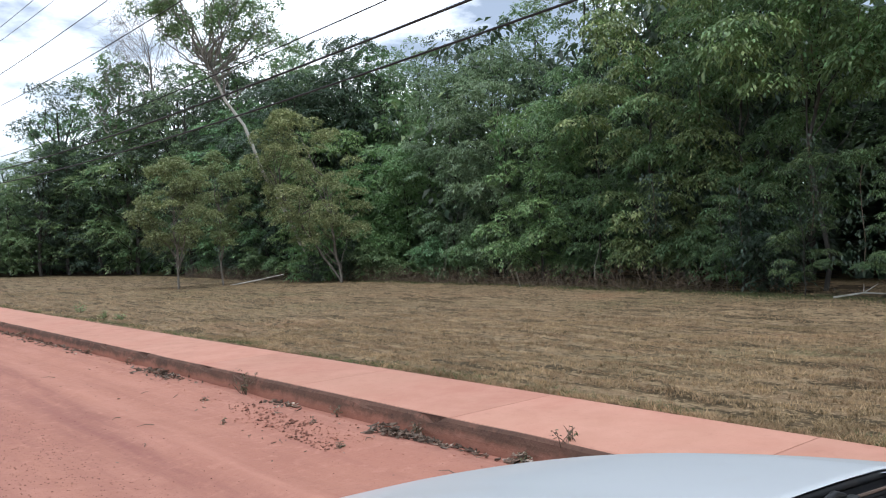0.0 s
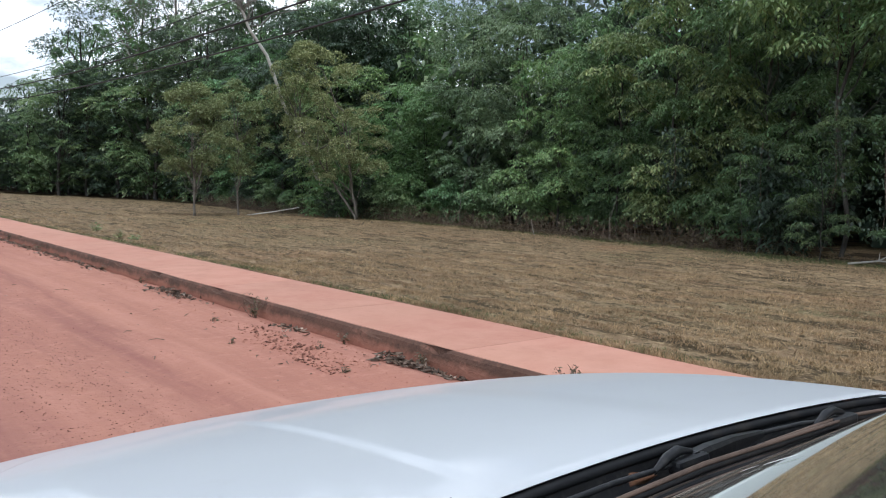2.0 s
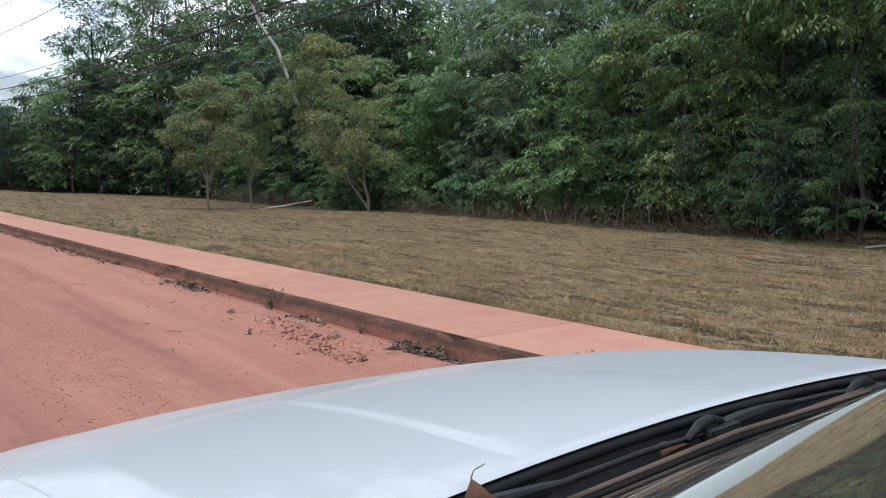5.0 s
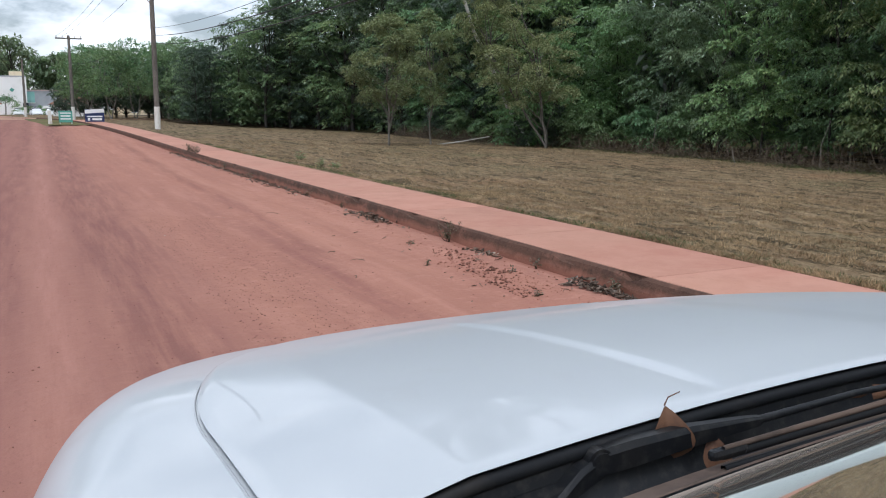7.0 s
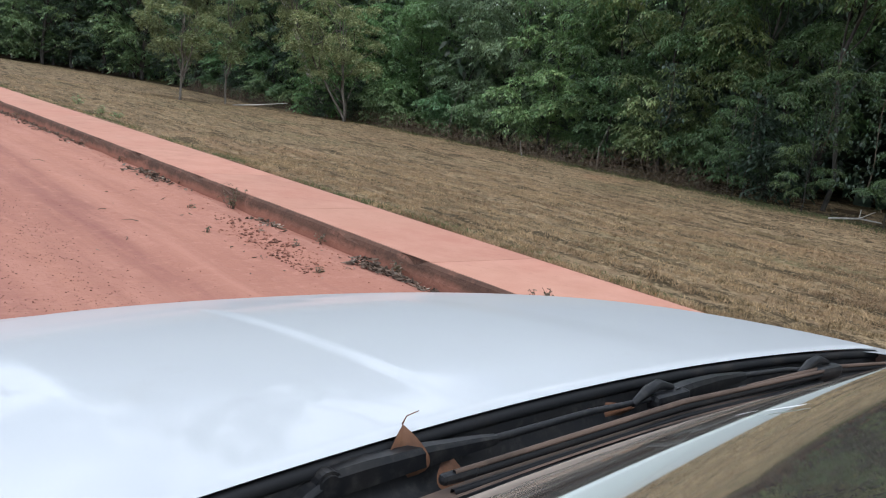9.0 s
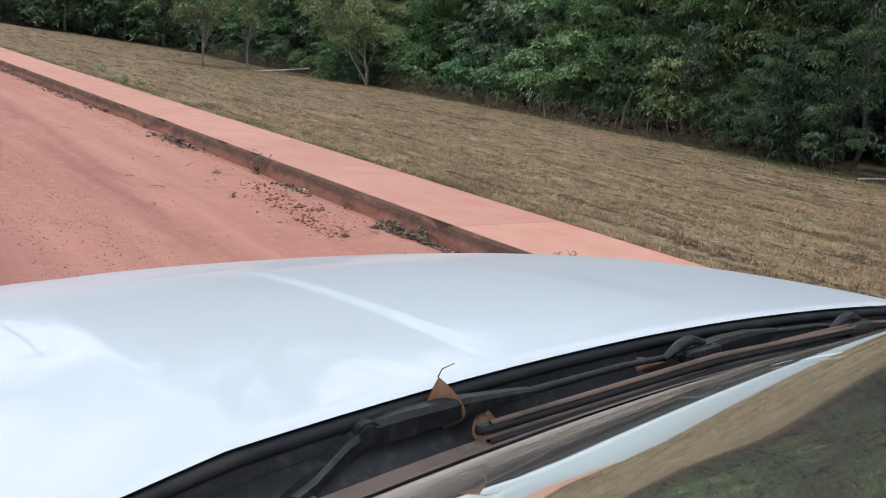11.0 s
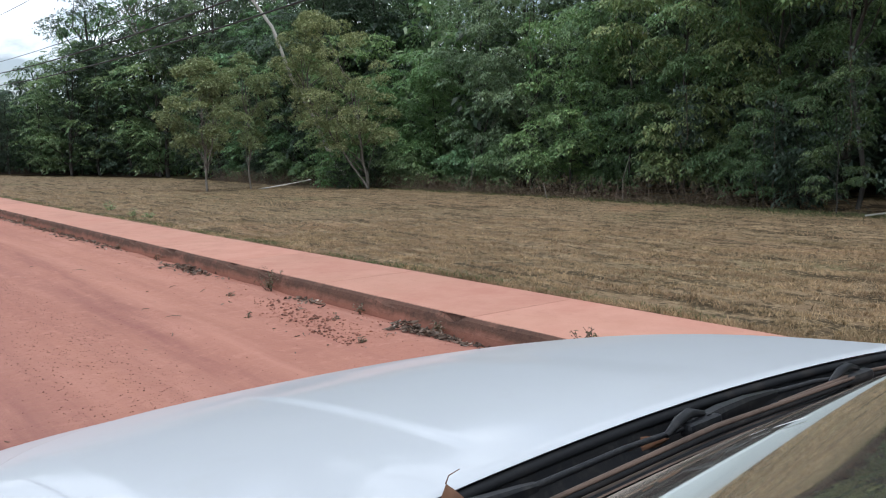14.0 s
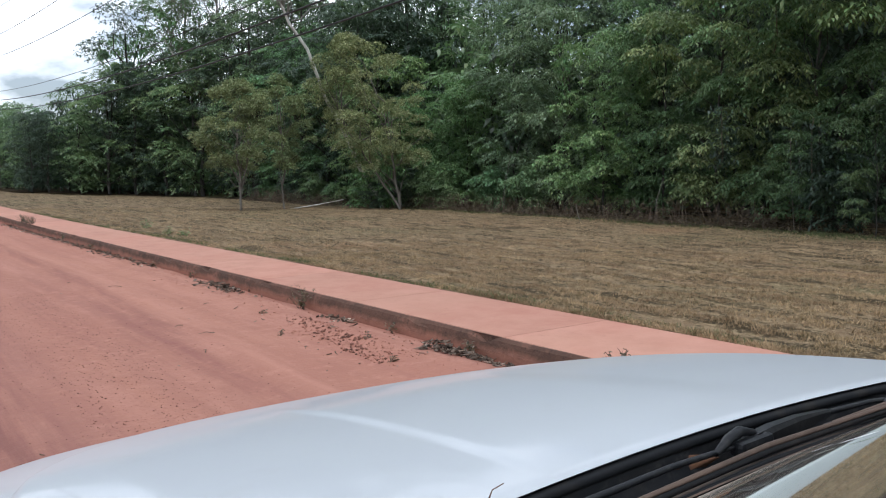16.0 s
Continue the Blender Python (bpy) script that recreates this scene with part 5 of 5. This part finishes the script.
def far_car(at, rz, mat, label):
    ob = thing("far_car", label, "car", at, rz, "cars parked by the shop")
    rings = [(-1.9, 0.45, 0.62), (-1.85, 0.8, 0.75), (-1.2, 0.9, 0.8), (-0.8, 1.38, 0.62), (0.5, 1.42, 0.62), (1.0, 0.95, 0.8), (1.8, 0.8, 0.75), (1.95, 0.45, 0.62)]
    P = np.array([[(x, -w, 0.25), (x, -w - 0.02, min(z, 0.8) * 0.8), (x, -w * 0.9, z), (x, w * 0.9, z), (x, w + 0.02, min(z, 0.8) * 0.8), (x, w, 0.25)] for x, z, w in rings])
    part("body", grid_mesh("body", P, mat), ob)
    for x in (-1.2, 1.2):
        for s in (-1, 1):
            bm = bmesh.new()
            bmesh.ops.create_cone(bm, cap_ends=True, segments=14, radius1=0.31, radius2=0.31, depth=0.2)
            bmesh.ops.rotate(bm, matrix=Matrix.Rotation(math.pi / 2, 3, "X"), verts=bm.verts)
            bmesh.ops.translate(bm, vec=(x, s * 0.72, 0.31), verts=bm.verts)
            part("wheel", finish(bm, "wheel", M_RUBBER), ob)
    part("windscreen", box_mesh("windscreen", (1.5, 1.34, 0.32), (-0.15, 0, 1.18), M_DARKGLASS, 0.05), ob)


far_car((-1.9, 147, 0.11), 84, M_SIGNWHITE, "white car parked nose-on by the shop")
far_car((0.25, 148, 0.11), 97, M_SIGNWHITE, "white car parked between two others")
far_car((2.4, 147, 0.11), 92, M_SIGNWHITE, "white car parked near the poles")
tagged(new("yard", sheet("yard", np.linspace(-40, 30, 20), np.linspace(143, 176, 12), lambda x, y: 0.10 + 0.02 * wobble(x, y, 0.2), M_SAND)), "pale sandy yard in front of the shop", "yard", kind="structure")
tagged(new("crossroad", sheet("crossroad", np.linspace(-60, 14, 20), np.linspace(84, 146, 20), lambda x, y: 0.435 + 0.02 * wobble(x, y, 0.2), M_SAND)), "pale sandy crossroad in front of the buildings", "road", kind="structure")

FAR = [tree_meshes(41, 6.8, 3.0, 2.1, 40, 1150, 0.20, 0.10, M_LEAF, M_LIMB, trunk_r=0.10, stems=2, droop=0.2, limbs=12),
       tree_meshes(42, 5.0, 2.6, 1.0, 28, 620, 0.30, 0.14, M_LEAF_DARK_SHADE, M_BARK, trunk_r=0.16, droop=0.3),
       tree_meshes(44, 4.7, 3.3, 0.7, 46, 1700, 0.18, 0.09, M_LEAF_DARK_SHADE, M_BARK, trunk_r=0.18, droop=0.3, inner=0.7, limbs=14),
       # distant tree: grey-green leaves put the haze into their colour
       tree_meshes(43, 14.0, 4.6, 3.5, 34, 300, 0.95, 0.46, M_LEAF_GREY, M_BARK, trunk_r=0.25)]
for x, y, k, s, rz in ((4.2, 92, 0, 0.9, 10), (6.6, 88, 0, 1.0, 100), (9.0, 90, 0, 1.1, 200), (11.5, 86, 0, 1.0, 50), (7.8, 98, 1, 0.9, 20), (10.6, 94, 1, 0.9, 80), (13.5, 92, 0, 1.15, 310), (3.2, 104, 1, 0.75, 0), (15.8, 98, 0, 1.2, 70), (-6.0, 62, 2, 0.98, 40), (-10.6, 67, 2, 1.0, 140), (5.4, 101, 1, 0.95, 30), (9.0, 100, 1, 1.0, 190), (12.2, 97, 1, 1.0, 250), (14.6, 103, 1, 1.1, 10), (5.2, 96, 0, 1.05, 260), (12.6, 99, 0, 1.15, 170), (-6.9, 138, 1, 0.6, 10)):
    lab = ("thin roadside tree with pale trunks and light crown", "low dark round-crowned roadside tree", "broad low olive-green tree standing on the verge")[k]
    plant_tree("roadside_tree", FAR[k], lab, "tree", (x, y, float(rise(y))), rz, "roadside trees", s)
palm = thing("palm", "small feathery palm beside the white hall", "palm", (-3.9, 146.5, 0.12))
prng = np.random.default_rng(88)
part("trunk", tubes_mesh("trunk", [([(0, 0, -0.2), (0.1, 0, 1.4), (0.05, 0, 2.8)], [0.12, 0.09, 0.08])], M_LIMB, 6), palm)
fr, fo = [], []
for k in range(11):
    a = 6.28 * k / 11 + 0.2 * prng.random()
    for t in np.linspace(0.15, 1, 9):
        fr.append((0.05 + 1.5 * t * math.cos(a), 1.5 * t * math.sin(a), 2.8 + 0.8 * t - 1.3 * t * t))
        fo.append((math.cos(a), math.sin(a), -0.3))
v, f = leaf_cards(prng, np.array(fr), np.array(fo), 0.5, 0.10, 4, 0.3, 0.8)
part("frond_crown", mesh_of("frond_crown", v, f, M_LEAF), palm)
for x, y, k, sc in ((-2.2, 146.0, 2, 0.8), (-0.6, 151.5, 1, 0.9), (-6.0, 131, 0, 0.6), (1.0, 152.0, 2, 0.7), (-5.2, 129.4, 1, 0.5), (3.3, 151.6, 2, 0.8)):
    plant_tree("bush", SHRUB[k], "green bush planted in front of the buildings", "shrub", (x, y, 0.1 if y > 140 else 0.4), 60 * k + x, "bushes by the buildings", sc)
brng = random.Random(12)
for i in range(25):
    x, y = -36 + i * 2.9 + brng.random() * 2, 182 + brng.random() * 22
    plant_tree("distant_tree", FAR[3], "distant dark forest tree behind the buildings", "tree", (x, y, 0.3), brng.random() * 360, "distant trees", 0.72 + 0.3 * brng.random())

# creepers hanging in front of the dark gaps
vrng = np.random.default_rng(77)
for x, y, z0, z1 in ((19.0, 10.6, 6.6, 4.6), (19.3, 11.0, 7.0, 4.4), (18.6, 9.3, 6.0, 4.7), (19.9, 14.2, 6.4, 4.3), (20.2, 16.4, 7.2, 5.0), (20.6, 19.0, 6.4, 4.4), (21.2, 23.5, 6.0, 3.8), (17.75, 9.0, 2.6, 0.4), (18.2, 10.3, 3.4, 1.2), (18.75, 12.4, 2.5, 0.3), (19.1, 15.2, 3.0, 1.4)):
    vine = thing("creeper", "leafy creeper hanging from the forest edge branches", "creeper", (x, y, z1), 0, "hanging creepers")
    stem = [(0.06 * math.sin(i * 1.3), 0.05 * math.cos(i), (z0 - z1) * i / 9) for i in range(10)]
    part("stem", tubes_mesh("stem", [(stem, [0.01] * 10)], M_TWIG, 5), vine)
    n = 60 if z1 > 3 else 150
    wide = 0.10 if z1 > 3 else 0.24
    pa = np.stack([vrng.normal(size=n) * wide, vrng.normal(size=n) * wide, (z0 - z1) * vrng.random(n)], 1)
    v, f = leaf_cards(vrng, pa, vrng.normal(size=(n, 3)), 0.15 if z1 > 3 else 0.10, 0.085 if z1 > 3 else 0.05, 3, 0.8)
    part("leaves", mesh_of("leaves", v, f, M_LEAF_VINE if z1 > 3 else M_LEAF_DARK_SHADE), vine)

# ---- lawn grass, weeds, litter and stones ----
def blades(rng, xs, ys, zs, height, width, lean=0.6):
    """Single-triangle grass blades."""
    n = len(xs)
    a = rng.random(n) * 6.283
    h = height * (0.45 + 0.9 * rng.random(n))
    w = width * (0.6 + 0.8 * rng.random(n))
    tx, ty = rng.normal(size=n) * lean * h, rng.normal(size=n) * lean * h
    b = np.stack([xs, ys, zs], 1)
    side = np.stack([np.cos(a) * w, np.sin(a) * w, np.zeros(n)], 1)
    v = np.stack([b - side, b + side, b + np.stack([tx, ty, h], 1)], 1).reshape(-1, 3)
    return v, np.arange(n * 3).reshape(-1, 3)


def clumped(rng, count, x0, x1, y0, y1, keep_low=0.35, near=True):
    """Scatter over the lawn in clumps drawn out along the mowing lines, closer set near the road."""
    xs = x0 + (x1 - x0) * (rng.random(count) ** 1.35 if near else rng.random(count))
    ys = y0 + (y1 - y0) * (rng.random(count) ** 1.5 if near else rng.random(count))
    f = 0.5 * wobble(xs, ys, 1.7, 2.0) + 0.9 * wobble(xs, ys, 6.5, 7.0) + 1.2 * wobble(xs, ys * 0.11, 4.4, 5.0)
    k = (f + 0.5 * rng.random(count)) > (keep_low - 0.02)
    xs, ys = xs[k], ys[k]
    return xs + bend(ys), ys, lawn_relief(xs, ys) - 0.006


grng = np.random.default_rng(5)
gx_, gy_, gz_ = clumped(grng, 200000, 5.06, 21.0, 2.0, 36.0, 0.32)
v, f = blades(grng, gx_, gy_, gz_, 0.042, 0.0052, 0.6)
nx_, ny_, nz_ = clumped(grng, 260000, 5.06, 11.5, 2.5, 14.0, 0.22)
v2, f2 = blades(grng, nx_, ny_, nz_, 0.032, 0.0030, 0.5)
v, f = np.concatenate([v, v2]), np.concatenate([f, f2 + len(v)])
tagged(new("dry_grass", mesh_of("dry_grass", v, f, M_STRAW)), "short dry straw-coloured grass of the mown lawn", "grass", kind="stuff")
ex = 5.075 + np.abs(grng.normal(size=16000)) * 0.13
ey = 2.0 + 30 * grng.random(16000) ** 1.3
keep = (wobble(ex * 0, ey, 0.9, 3.0) + 0.35 * wobble(ex * 0, ey, 3.5, 1.0) + 0.35 * grng.random(16000)) > 0.18
ex, ey = ex[keep], ey[keep]
v, f = blades(grng, ex + bend(ey), ey, lawn_relief(np.maximum(ex, 5.08), ey) - 0.004, 0.036, 0.004, 0.6)
tagged(new("edge_grass", mesh_of("edge_grass", v, f, M_GREENBLADE)), "tufts of green grass along the pavement edge", "grass", kind="stuff")
px_, py_ = 14 + 7.5 * grng.random(14000), 2 + 30 * grng.random(14000)
edge_at = np.interp(py_, [p[1] for p in EDGE], [p[0] for p in EDGE])
px_ = edge_at - np.abs(grng.normal(size=14000)) * 0.55 + 0.5
v, f = blades(grng, px_, py_, lawn_z(px_, py_) - 0.01, 0.08, 0.009, 0.6)
tagged(new("shade_grass", mesh_of("shade_grass", v, f, M_GREENBLADE)), "greener unmown grass in the shade of the forest edge", "grass", kind="stuff")

# brown thicket along the foot of the forest
sticks, lat, lout = [], [], []
trng = np.random.default_rng(8)
for x, y, dx, dy in along(EDGE, 0.028):
    if not 1.0 < y < 50 or (y < 13 and trng.random() < 0.88):
        continue
    off = -0.25 + abs(trng.normal()) * 0.55
    p = np.array([x + dy * off, y - dx * off, float(lawn_z(x, y)) - 0.03])
    h = 0.2 + (0.65 if y > 13 else 0.3) * trng.random() ** 1.5
    sticks.append((tuple(p), tuple(p + np.array([trng.normal() * 0.3, trng.normal() * 0.3, h])), 0.004 + 0.003 * trng.random()))
    for j in range(2):
        lat.append(p + np.array([trng.normal() * 0.25, trng.normal() * 0.25, h * trng.random()]))
        lout.append((0, 0, 0.3))
sv, sf = [], []
for a, b, r in sticks:
    q, g_ = tube([a, tuple((np.array(a) + np.array(b)) / 2 + trng.normal(size=3) * 0.04), b], [r, r * 0.8, r * 0.4], 3, len(sv))
    sv += q
    sf += g_
tagged(new("brown_thicket", mesh_of("brown_thicket", sv, sf, M_TWIG)), "tangle of dry brown stems at the forest foot", "thicket", kind="stuff")
v, f = leaf_cards(trng, np.array(lat), np.array(lout), 0.09, 0.035, 5, 0.3, 1.2)
tagged(new("thicket_leaves", mesh_of("thicket_leaves", v, f, M_LEAF_THICKET)), "small withered brown leaves on the thicket stems", "thicket", kind="stuff")


def leaf_litter(name, label, spots, seed, size=0.07):
    """Heaps of curled dead leaves: spots = (x, y, spread x, spread y, count, heap height)."""
    rng = np.random.default_rng(seed)
    vs, fs = [], []
    for x, y, sx, sy, n, hh in spots:
        for i in range(n):
            cx, cy = x + rng.normal() * sx, y + rng.normal() * sy
            cx = min(cx, KERB_X - 0.03)
            xx = cx + float(bend(cy))
            d2 = ((cx - x) / (sx * 1.6)) ** 2 + ((cy - y) / (sy * 1.6)) ** 2
            cz = float(road_z(np.array([cx]), np.array([cy]))[0]) + 0.004 + hh * max(0, 1 - d2) * rng.random()
            L, W = size * (0.5 + 0.9 * rng.random()), size * (0.22 + 0.3 * rng.random())
            m = Euler((rng.normal() * 0.45, rng.normal() * 0.45, rng.random() * 6.28)).to_matrix()
            c = 0.25 + 0.5 * rng.random()
            base = len(vs)
            for t in (0.0, 0.35, 0.7, 1.0):
                w = W * (0.12, 1.0, 0.8, 0.05)[int(t * 3 + 0.3)]
                for s in (-1, 0, 1):
                    p = m @ Vector(((t - 0.5) * L, s * w * 0.5, c * W * abs(s) * 0.6 + 0.5 * c * L * (t - 0.5) ** 2))
                    vs.append((xx + p.x, cy + p.y, cz + abs(p.z) * 0.9))
            for r in range(3):
                for q in range(2):
                    fs.append((base + r * 3 + q, base + r * 3 + q + 1, base + r * 3 + 4 + q, base + r * 3 + 3 + q))
    return tagged(new(name, mesh_of(name, vs, fs, M_LEAF_DEAD)), label, "leaf litter", kind="stuff")


leaf_litter("dead_leaf_heap", "heap of grey-brown dead leaves against the kerb", [(3.70, 6.20, 0.07, 0.14, 80, 0.07), (3.74, 5.90, 0.07, 0.16, 60, 0.05), (3.80, 5.45, 0.05, 0.22, 34, 0.02)], 1, 0.085)
leaf_litter("dead_leaf_heap", "dark clump of rotting leaves on the kerb's foot", [(3.84, 4.90, 0.035, 0.09, 46, 0.08), (3.84, 4.6, 0.04, 0.2, 16, 0.02)], 6, 0.06)
leaf_litter("dead_leaf_heap", "few broad pale dead leaves by the kerb", [(3.80, 4.15, 0.05, 0.16, 18, 0.04), (3.78, 3.75, 0.05, 0.12, 12, 0.03)], 7, 0.11)
leaf_litter("dead_leaf_heap", "small scatter of dead leaves by the kerb", [(3.76, 7.98, 0.07, 0.13, 26, 0.03), (3.62, 7.7, 0.10, 0.2, 8, 0.01)], 2, 0.08)
leaf_litter("dead_leaf_heap", "low heap of dead leaves in the gutter", [(3.66, 10.75, 0.08, 0.32, 150, 0.07)], 3, 0.08)
leaf_litter("dead_leaf_heap", "long drift of dead leaves along the gutter", [(3.70, 14.6 + 1.05 * i, 0.08, 0.5, 42, 0.05) for i in range(13)], 4, 0.085)
leaf_litter("scattered_leaves", "single dead leaves scattered on the red road", [(3.25, 8.5, 0.4, 2.6, 46, 0.0), (2.3, 9, 1.0, 4.0, 12, 0.0)], 5, 0.034)


def stones(name, label, mat, seed, spots, size):
    """Loose angular stones and clods: spots = (x0, x1, y0, y1, count)."""
    rng = np.random.default_rng(seed)
    V, F, n0 = [], [], 0
    o = np.array([(1, 0, 0), (0, 1, 0), (-1, 0, 0), (0, -1, 0), (0, 0, 1), (0, 0, -0.6)], float)
    t = np.array([(0, 1, 4), (1, 2, 4), (2, 3, 4), (3, 0, 4), (1, 0, 5), (2, 1, 5), (3, 2, 5), (0, 3, 5)])
    for x0, x1, y0, y1, n in spots:
        xs, ys = x0 + (x1 - x0) * rng.random(n), y0 + (y1 - y0) * rng.random(n)
        zs = road_z(xs, ys)
        r = size * (0.35 + rng.random(n) ** 3 * 1.6)
        a = rng.random(n) * 6.28
        p = o[None] * (0.7 + 0.6 * rng.random((n, 6, 1)))
        q = np.stack([p[..., 0] * np.cos(a)[:, None] - p[..., 1] * np.sin(a)[:, None], p[..., 0] * np.sin(a)[:, None] + p[..., 1] * np.cos(a)[:, None], p[..., 2] * 0.7], 2) * r[:, None, None]
        q = q + np.stack([xs + bend(ys), ys, zs + r * 0.25], 1)[:, None, :]
        V.append(q.reshape(-1, 3))
        F.append((t[None] + (np.arange(n) * 6)[:, None, None] + n0).reshape(-1, 3))
        n0 += n * 6
    return tagged(new(name, mesh_of(name, np.concatenate(V), np.concatenate(F), mat)), label, "stones", kind="stuff")


stones("pebbles", "small dark pebbles strewn over the dirt road", M_STONE, 3, [(1.05, 1.9, 3.8, 12, 4200), (0.3, 2.4, 3.8, 14, 2000), (-1.5, 0.8, 4, 16, 1500), (2.3, 3.8, 4, 13, 220), (-3, 3, 12, 26, 500)], 0.0036)
stones("clods", "crumbled clods of red soil near the kerb", M_ROAD, 4, [(3.1, 3.5, 6.0, 8.0, 520), (3.3, 3.88, 4, 20, 700), (3.15, 3.4, 6.2, 7.6, 60)], 0.0075)


stones("clods", "broken row of darker clods beside the gutter", M_STONE, 8, [(3.10, 3.30, 6.1, 6.8, 110), (3.18, 3.42, 6.7, 7.5, 120), (3.30, 3.52, 7.4, 8.3, 80)], 0.011)


def weed(name, label, at, height, n, seed, mat=None, leafy=5, spread=0.35):
    ob = thing(name, label, "weed", at, 0, "roadside weeds")
    rng = np.random.default_rng(seed)
    st, pa, po = [], [], []
    for i in range(n):
        tip = np.array([rng.normal() * spread * height, rng.normal() * spread * height, height * (0.5 + 0.6 * rng.random())])
        st.append(limb(rng, (rng.normal() * 0.015, rng.normal() * 0.03, -0.02), tip, 0.0035, 0.0015, 0.05, 3))
        for j in range(leafy):
            t = 0.3 + 0.7 * rng.random()
            pa.append(tip * t + rng.normal(size=3) * 0.012)
            po.append((rng.normal(), rng.normal(), 0.4))
    part("stems", tubes_mesh("stems", st, M_TWIG, 4), ob)
    v, f = leaf_cards(rng, np.array(pa), np.array(po), 0.036, 0.014, 2, 0.1, 1.0)
    part("leaves", mesh_of("leaves", v, f, mat or M_LEAF_OLIVE), ob)
    return ob


def road_at(x, y):
    return (x + float(bend(y)), y, float(road_z(np.array([float(x)]), np.array([float(y)]))[0]))


for i, (x, y, h, n) in enumerate(((3.83, 8.90, 0.32, 13), (3.84, 6.02, 0.22, 9), (3.86, 4.9, 0.12, 5), (3.85, 7.15, 0.12, 4), (3.82, 12.3, 0.14, 5), (3.84, 18.2, 0.24, 8), (3.84, 14.1, 0.16, 5), (3.82, 20.8, 0.25, 8), (3.3, 8.7, 0.07, 3), (3.45, 6.9, 0.06, 3), (3.2, 6.1, 0.07, 3), (3.0, 7.6, 0.06, 2))):
    weed("weed", "straggly weed growing from the gutter dust", road_at(x, y), h * 0.62, n, 60 + i, M_DRYWEED, 4, spread=0.28)
for i, (x, y, h, n) in enumerate(((3.95, 4.63, 0.26, 5), (4.05, 4.60, 0.22, 4), (3.97, 3.66, 0.16, 3), (4.0, 9.35, 0.08, 2))):
    weed("weed", "thin weed sprouting from a crack on the kerb top", (x, y, KERB_H - 0.005), h * 0.46, n, 90 + i, M_DRYWEED, 2, spread=0.4)
for i, y in enumerate((25.4, 26.0, 26.6)):
    weed("grass_tuft", "bushy dry tuft overhanging the kerb", (KERB_X + float(bend(y)) + 0.05, y, float(rise(y)) + 0.08), 0.27, 20, 100 + i, M_DRYWEED, spread=0.35)
for i, (x, y) in enumerate(((5.66, 20.9), (5.42, 18.4), (5.52, 17.7))):
    weed("lawn_plant", "small bright green plant on the lawn edge", (x, y, float(lawn_z(x, y)) - 0.01), 0.26 - 0.05 * i, 12, 110 + i, M_LEAF_VINE, 7, 0.45)


def bleached_branch(name, label, pts, r, forks=(), bark=M_PALEBARK):
    tubes_ = [(pts, [r, r * 0.85, r * 0.6][:len(pts)])]
    for a, b in forks:
        tubes_.append(([a, b], [r * 0.6, r * 0.25]))
    return tagged(new(name, tubes_mesh(name, tubes_, bark, 7)), label, "branch")


bleached_branch("fallen_branch", "long pale fallen branch lying at the forest edge", [(15.5, 34.2, -0.12), (16.5, 33.7, 0.04), (17.5, 33.2, 0.24)], 0.028)
bleached_branch("fallen_branch", "short forked bleached branch on the grass", [(17.6, 9.6, -0.13), (18.1, 9.2, -0.06), (18.5, 8.9, -0.1)], 0.022, [((18.1, 9.2, -0.06), (18.45, 9.35, 0.1)), ((18.1, 9.2, -0.06), (18.35, 9.0, 0.12))])
for x, y, h, lx in ((18.9, 12.9, 2.3, -0.35), (19.2, 17.5, 1.3, 0.25), (20.6, 26.2, 2.2, 0.35), (17.3, 8.2, 1.0, 0.3)):
    z = float(lawn_z(x, y))
    bleached_branch("sapling_stem", "thin slanting sapling stem at the forest edge", [(x, y, z - 0.05), (x + lx * 0.3, y + 0.06, z + h * 0.5), (x + lx, y - 0.05, z + h)], 0.012, (), M_GREYBARK)
bleached_branch("stake", "short pale stake in the grass", [(18.9, 20.3, -0.25), (18.8, 20.3, 0.0), (18.72, 20.3, 0.30)], 0.017, (), M_LIMB)
rr = np.random.default_rng(17)
for i in range(12):
    x, y = 2.2 + 1.5 * rr.random(), 4.8 + 8 * rr.random()
    x0, y0, z0 = road_at(x, y)
    a = rr.random() * 6.28
    L = 0.06 + 0.12 * rr.random()
    tagged(new("twig", tubes_mesh("twig", [([(x0, y0, z0 + 0.008), (x0 + L / 2 * math.cos(a), y0 + L / 2 * math.sin(a), z0 + 0.018), (x0 + L * math.cos(a + 0.2), y0 + L * math.sin(a + 0.2), z0 + 0.01)], [0.0035, 0.003, 0.0015])], M_TWIG, 5)), "thin dry twig lying on the road", "twig", "twigs on the road")

# ---- pavement slabs ----
def slab_mesh(y0, y1):
    n = max(1, int((y1 - y0) / 1.2))
    vs, fs = [], []
    g = 0.009
    for i in range(n + 1):
        y = y0 + g + (y1 - y0 - 2 * g) * i / n
        xo, z = float(bend(y)), float(rise(y)) + KERB_H
        for dx, dz in ((0.042, -0.12), (0.042, -0.004), (0.050, 0.003), (WALK_W - 0.02, 0.012), (WALK_W, 0.004), (WALK_W, -0.12)):
            vs.append((KERB_X + xo + dx, y, z + dz))
    for i in range(n):
        for j in range(5):
            fs.append((i * 6 + j, i * 6 + j + 1, (i + 1) * 6 + j + 1, (i + 1) * 6 + j))
    fs += [tuple(range(6)), tuple(n * 6 + k for k in range(5, -1, -1))]
    return mesh_of("slab", vs, fs, M_PAVE)


for k in range(-9, 28):
    y0 = 5.76 + 2.27 * k
    part("slab", slab_mesh(y0, y0 + 2.28), pavement)
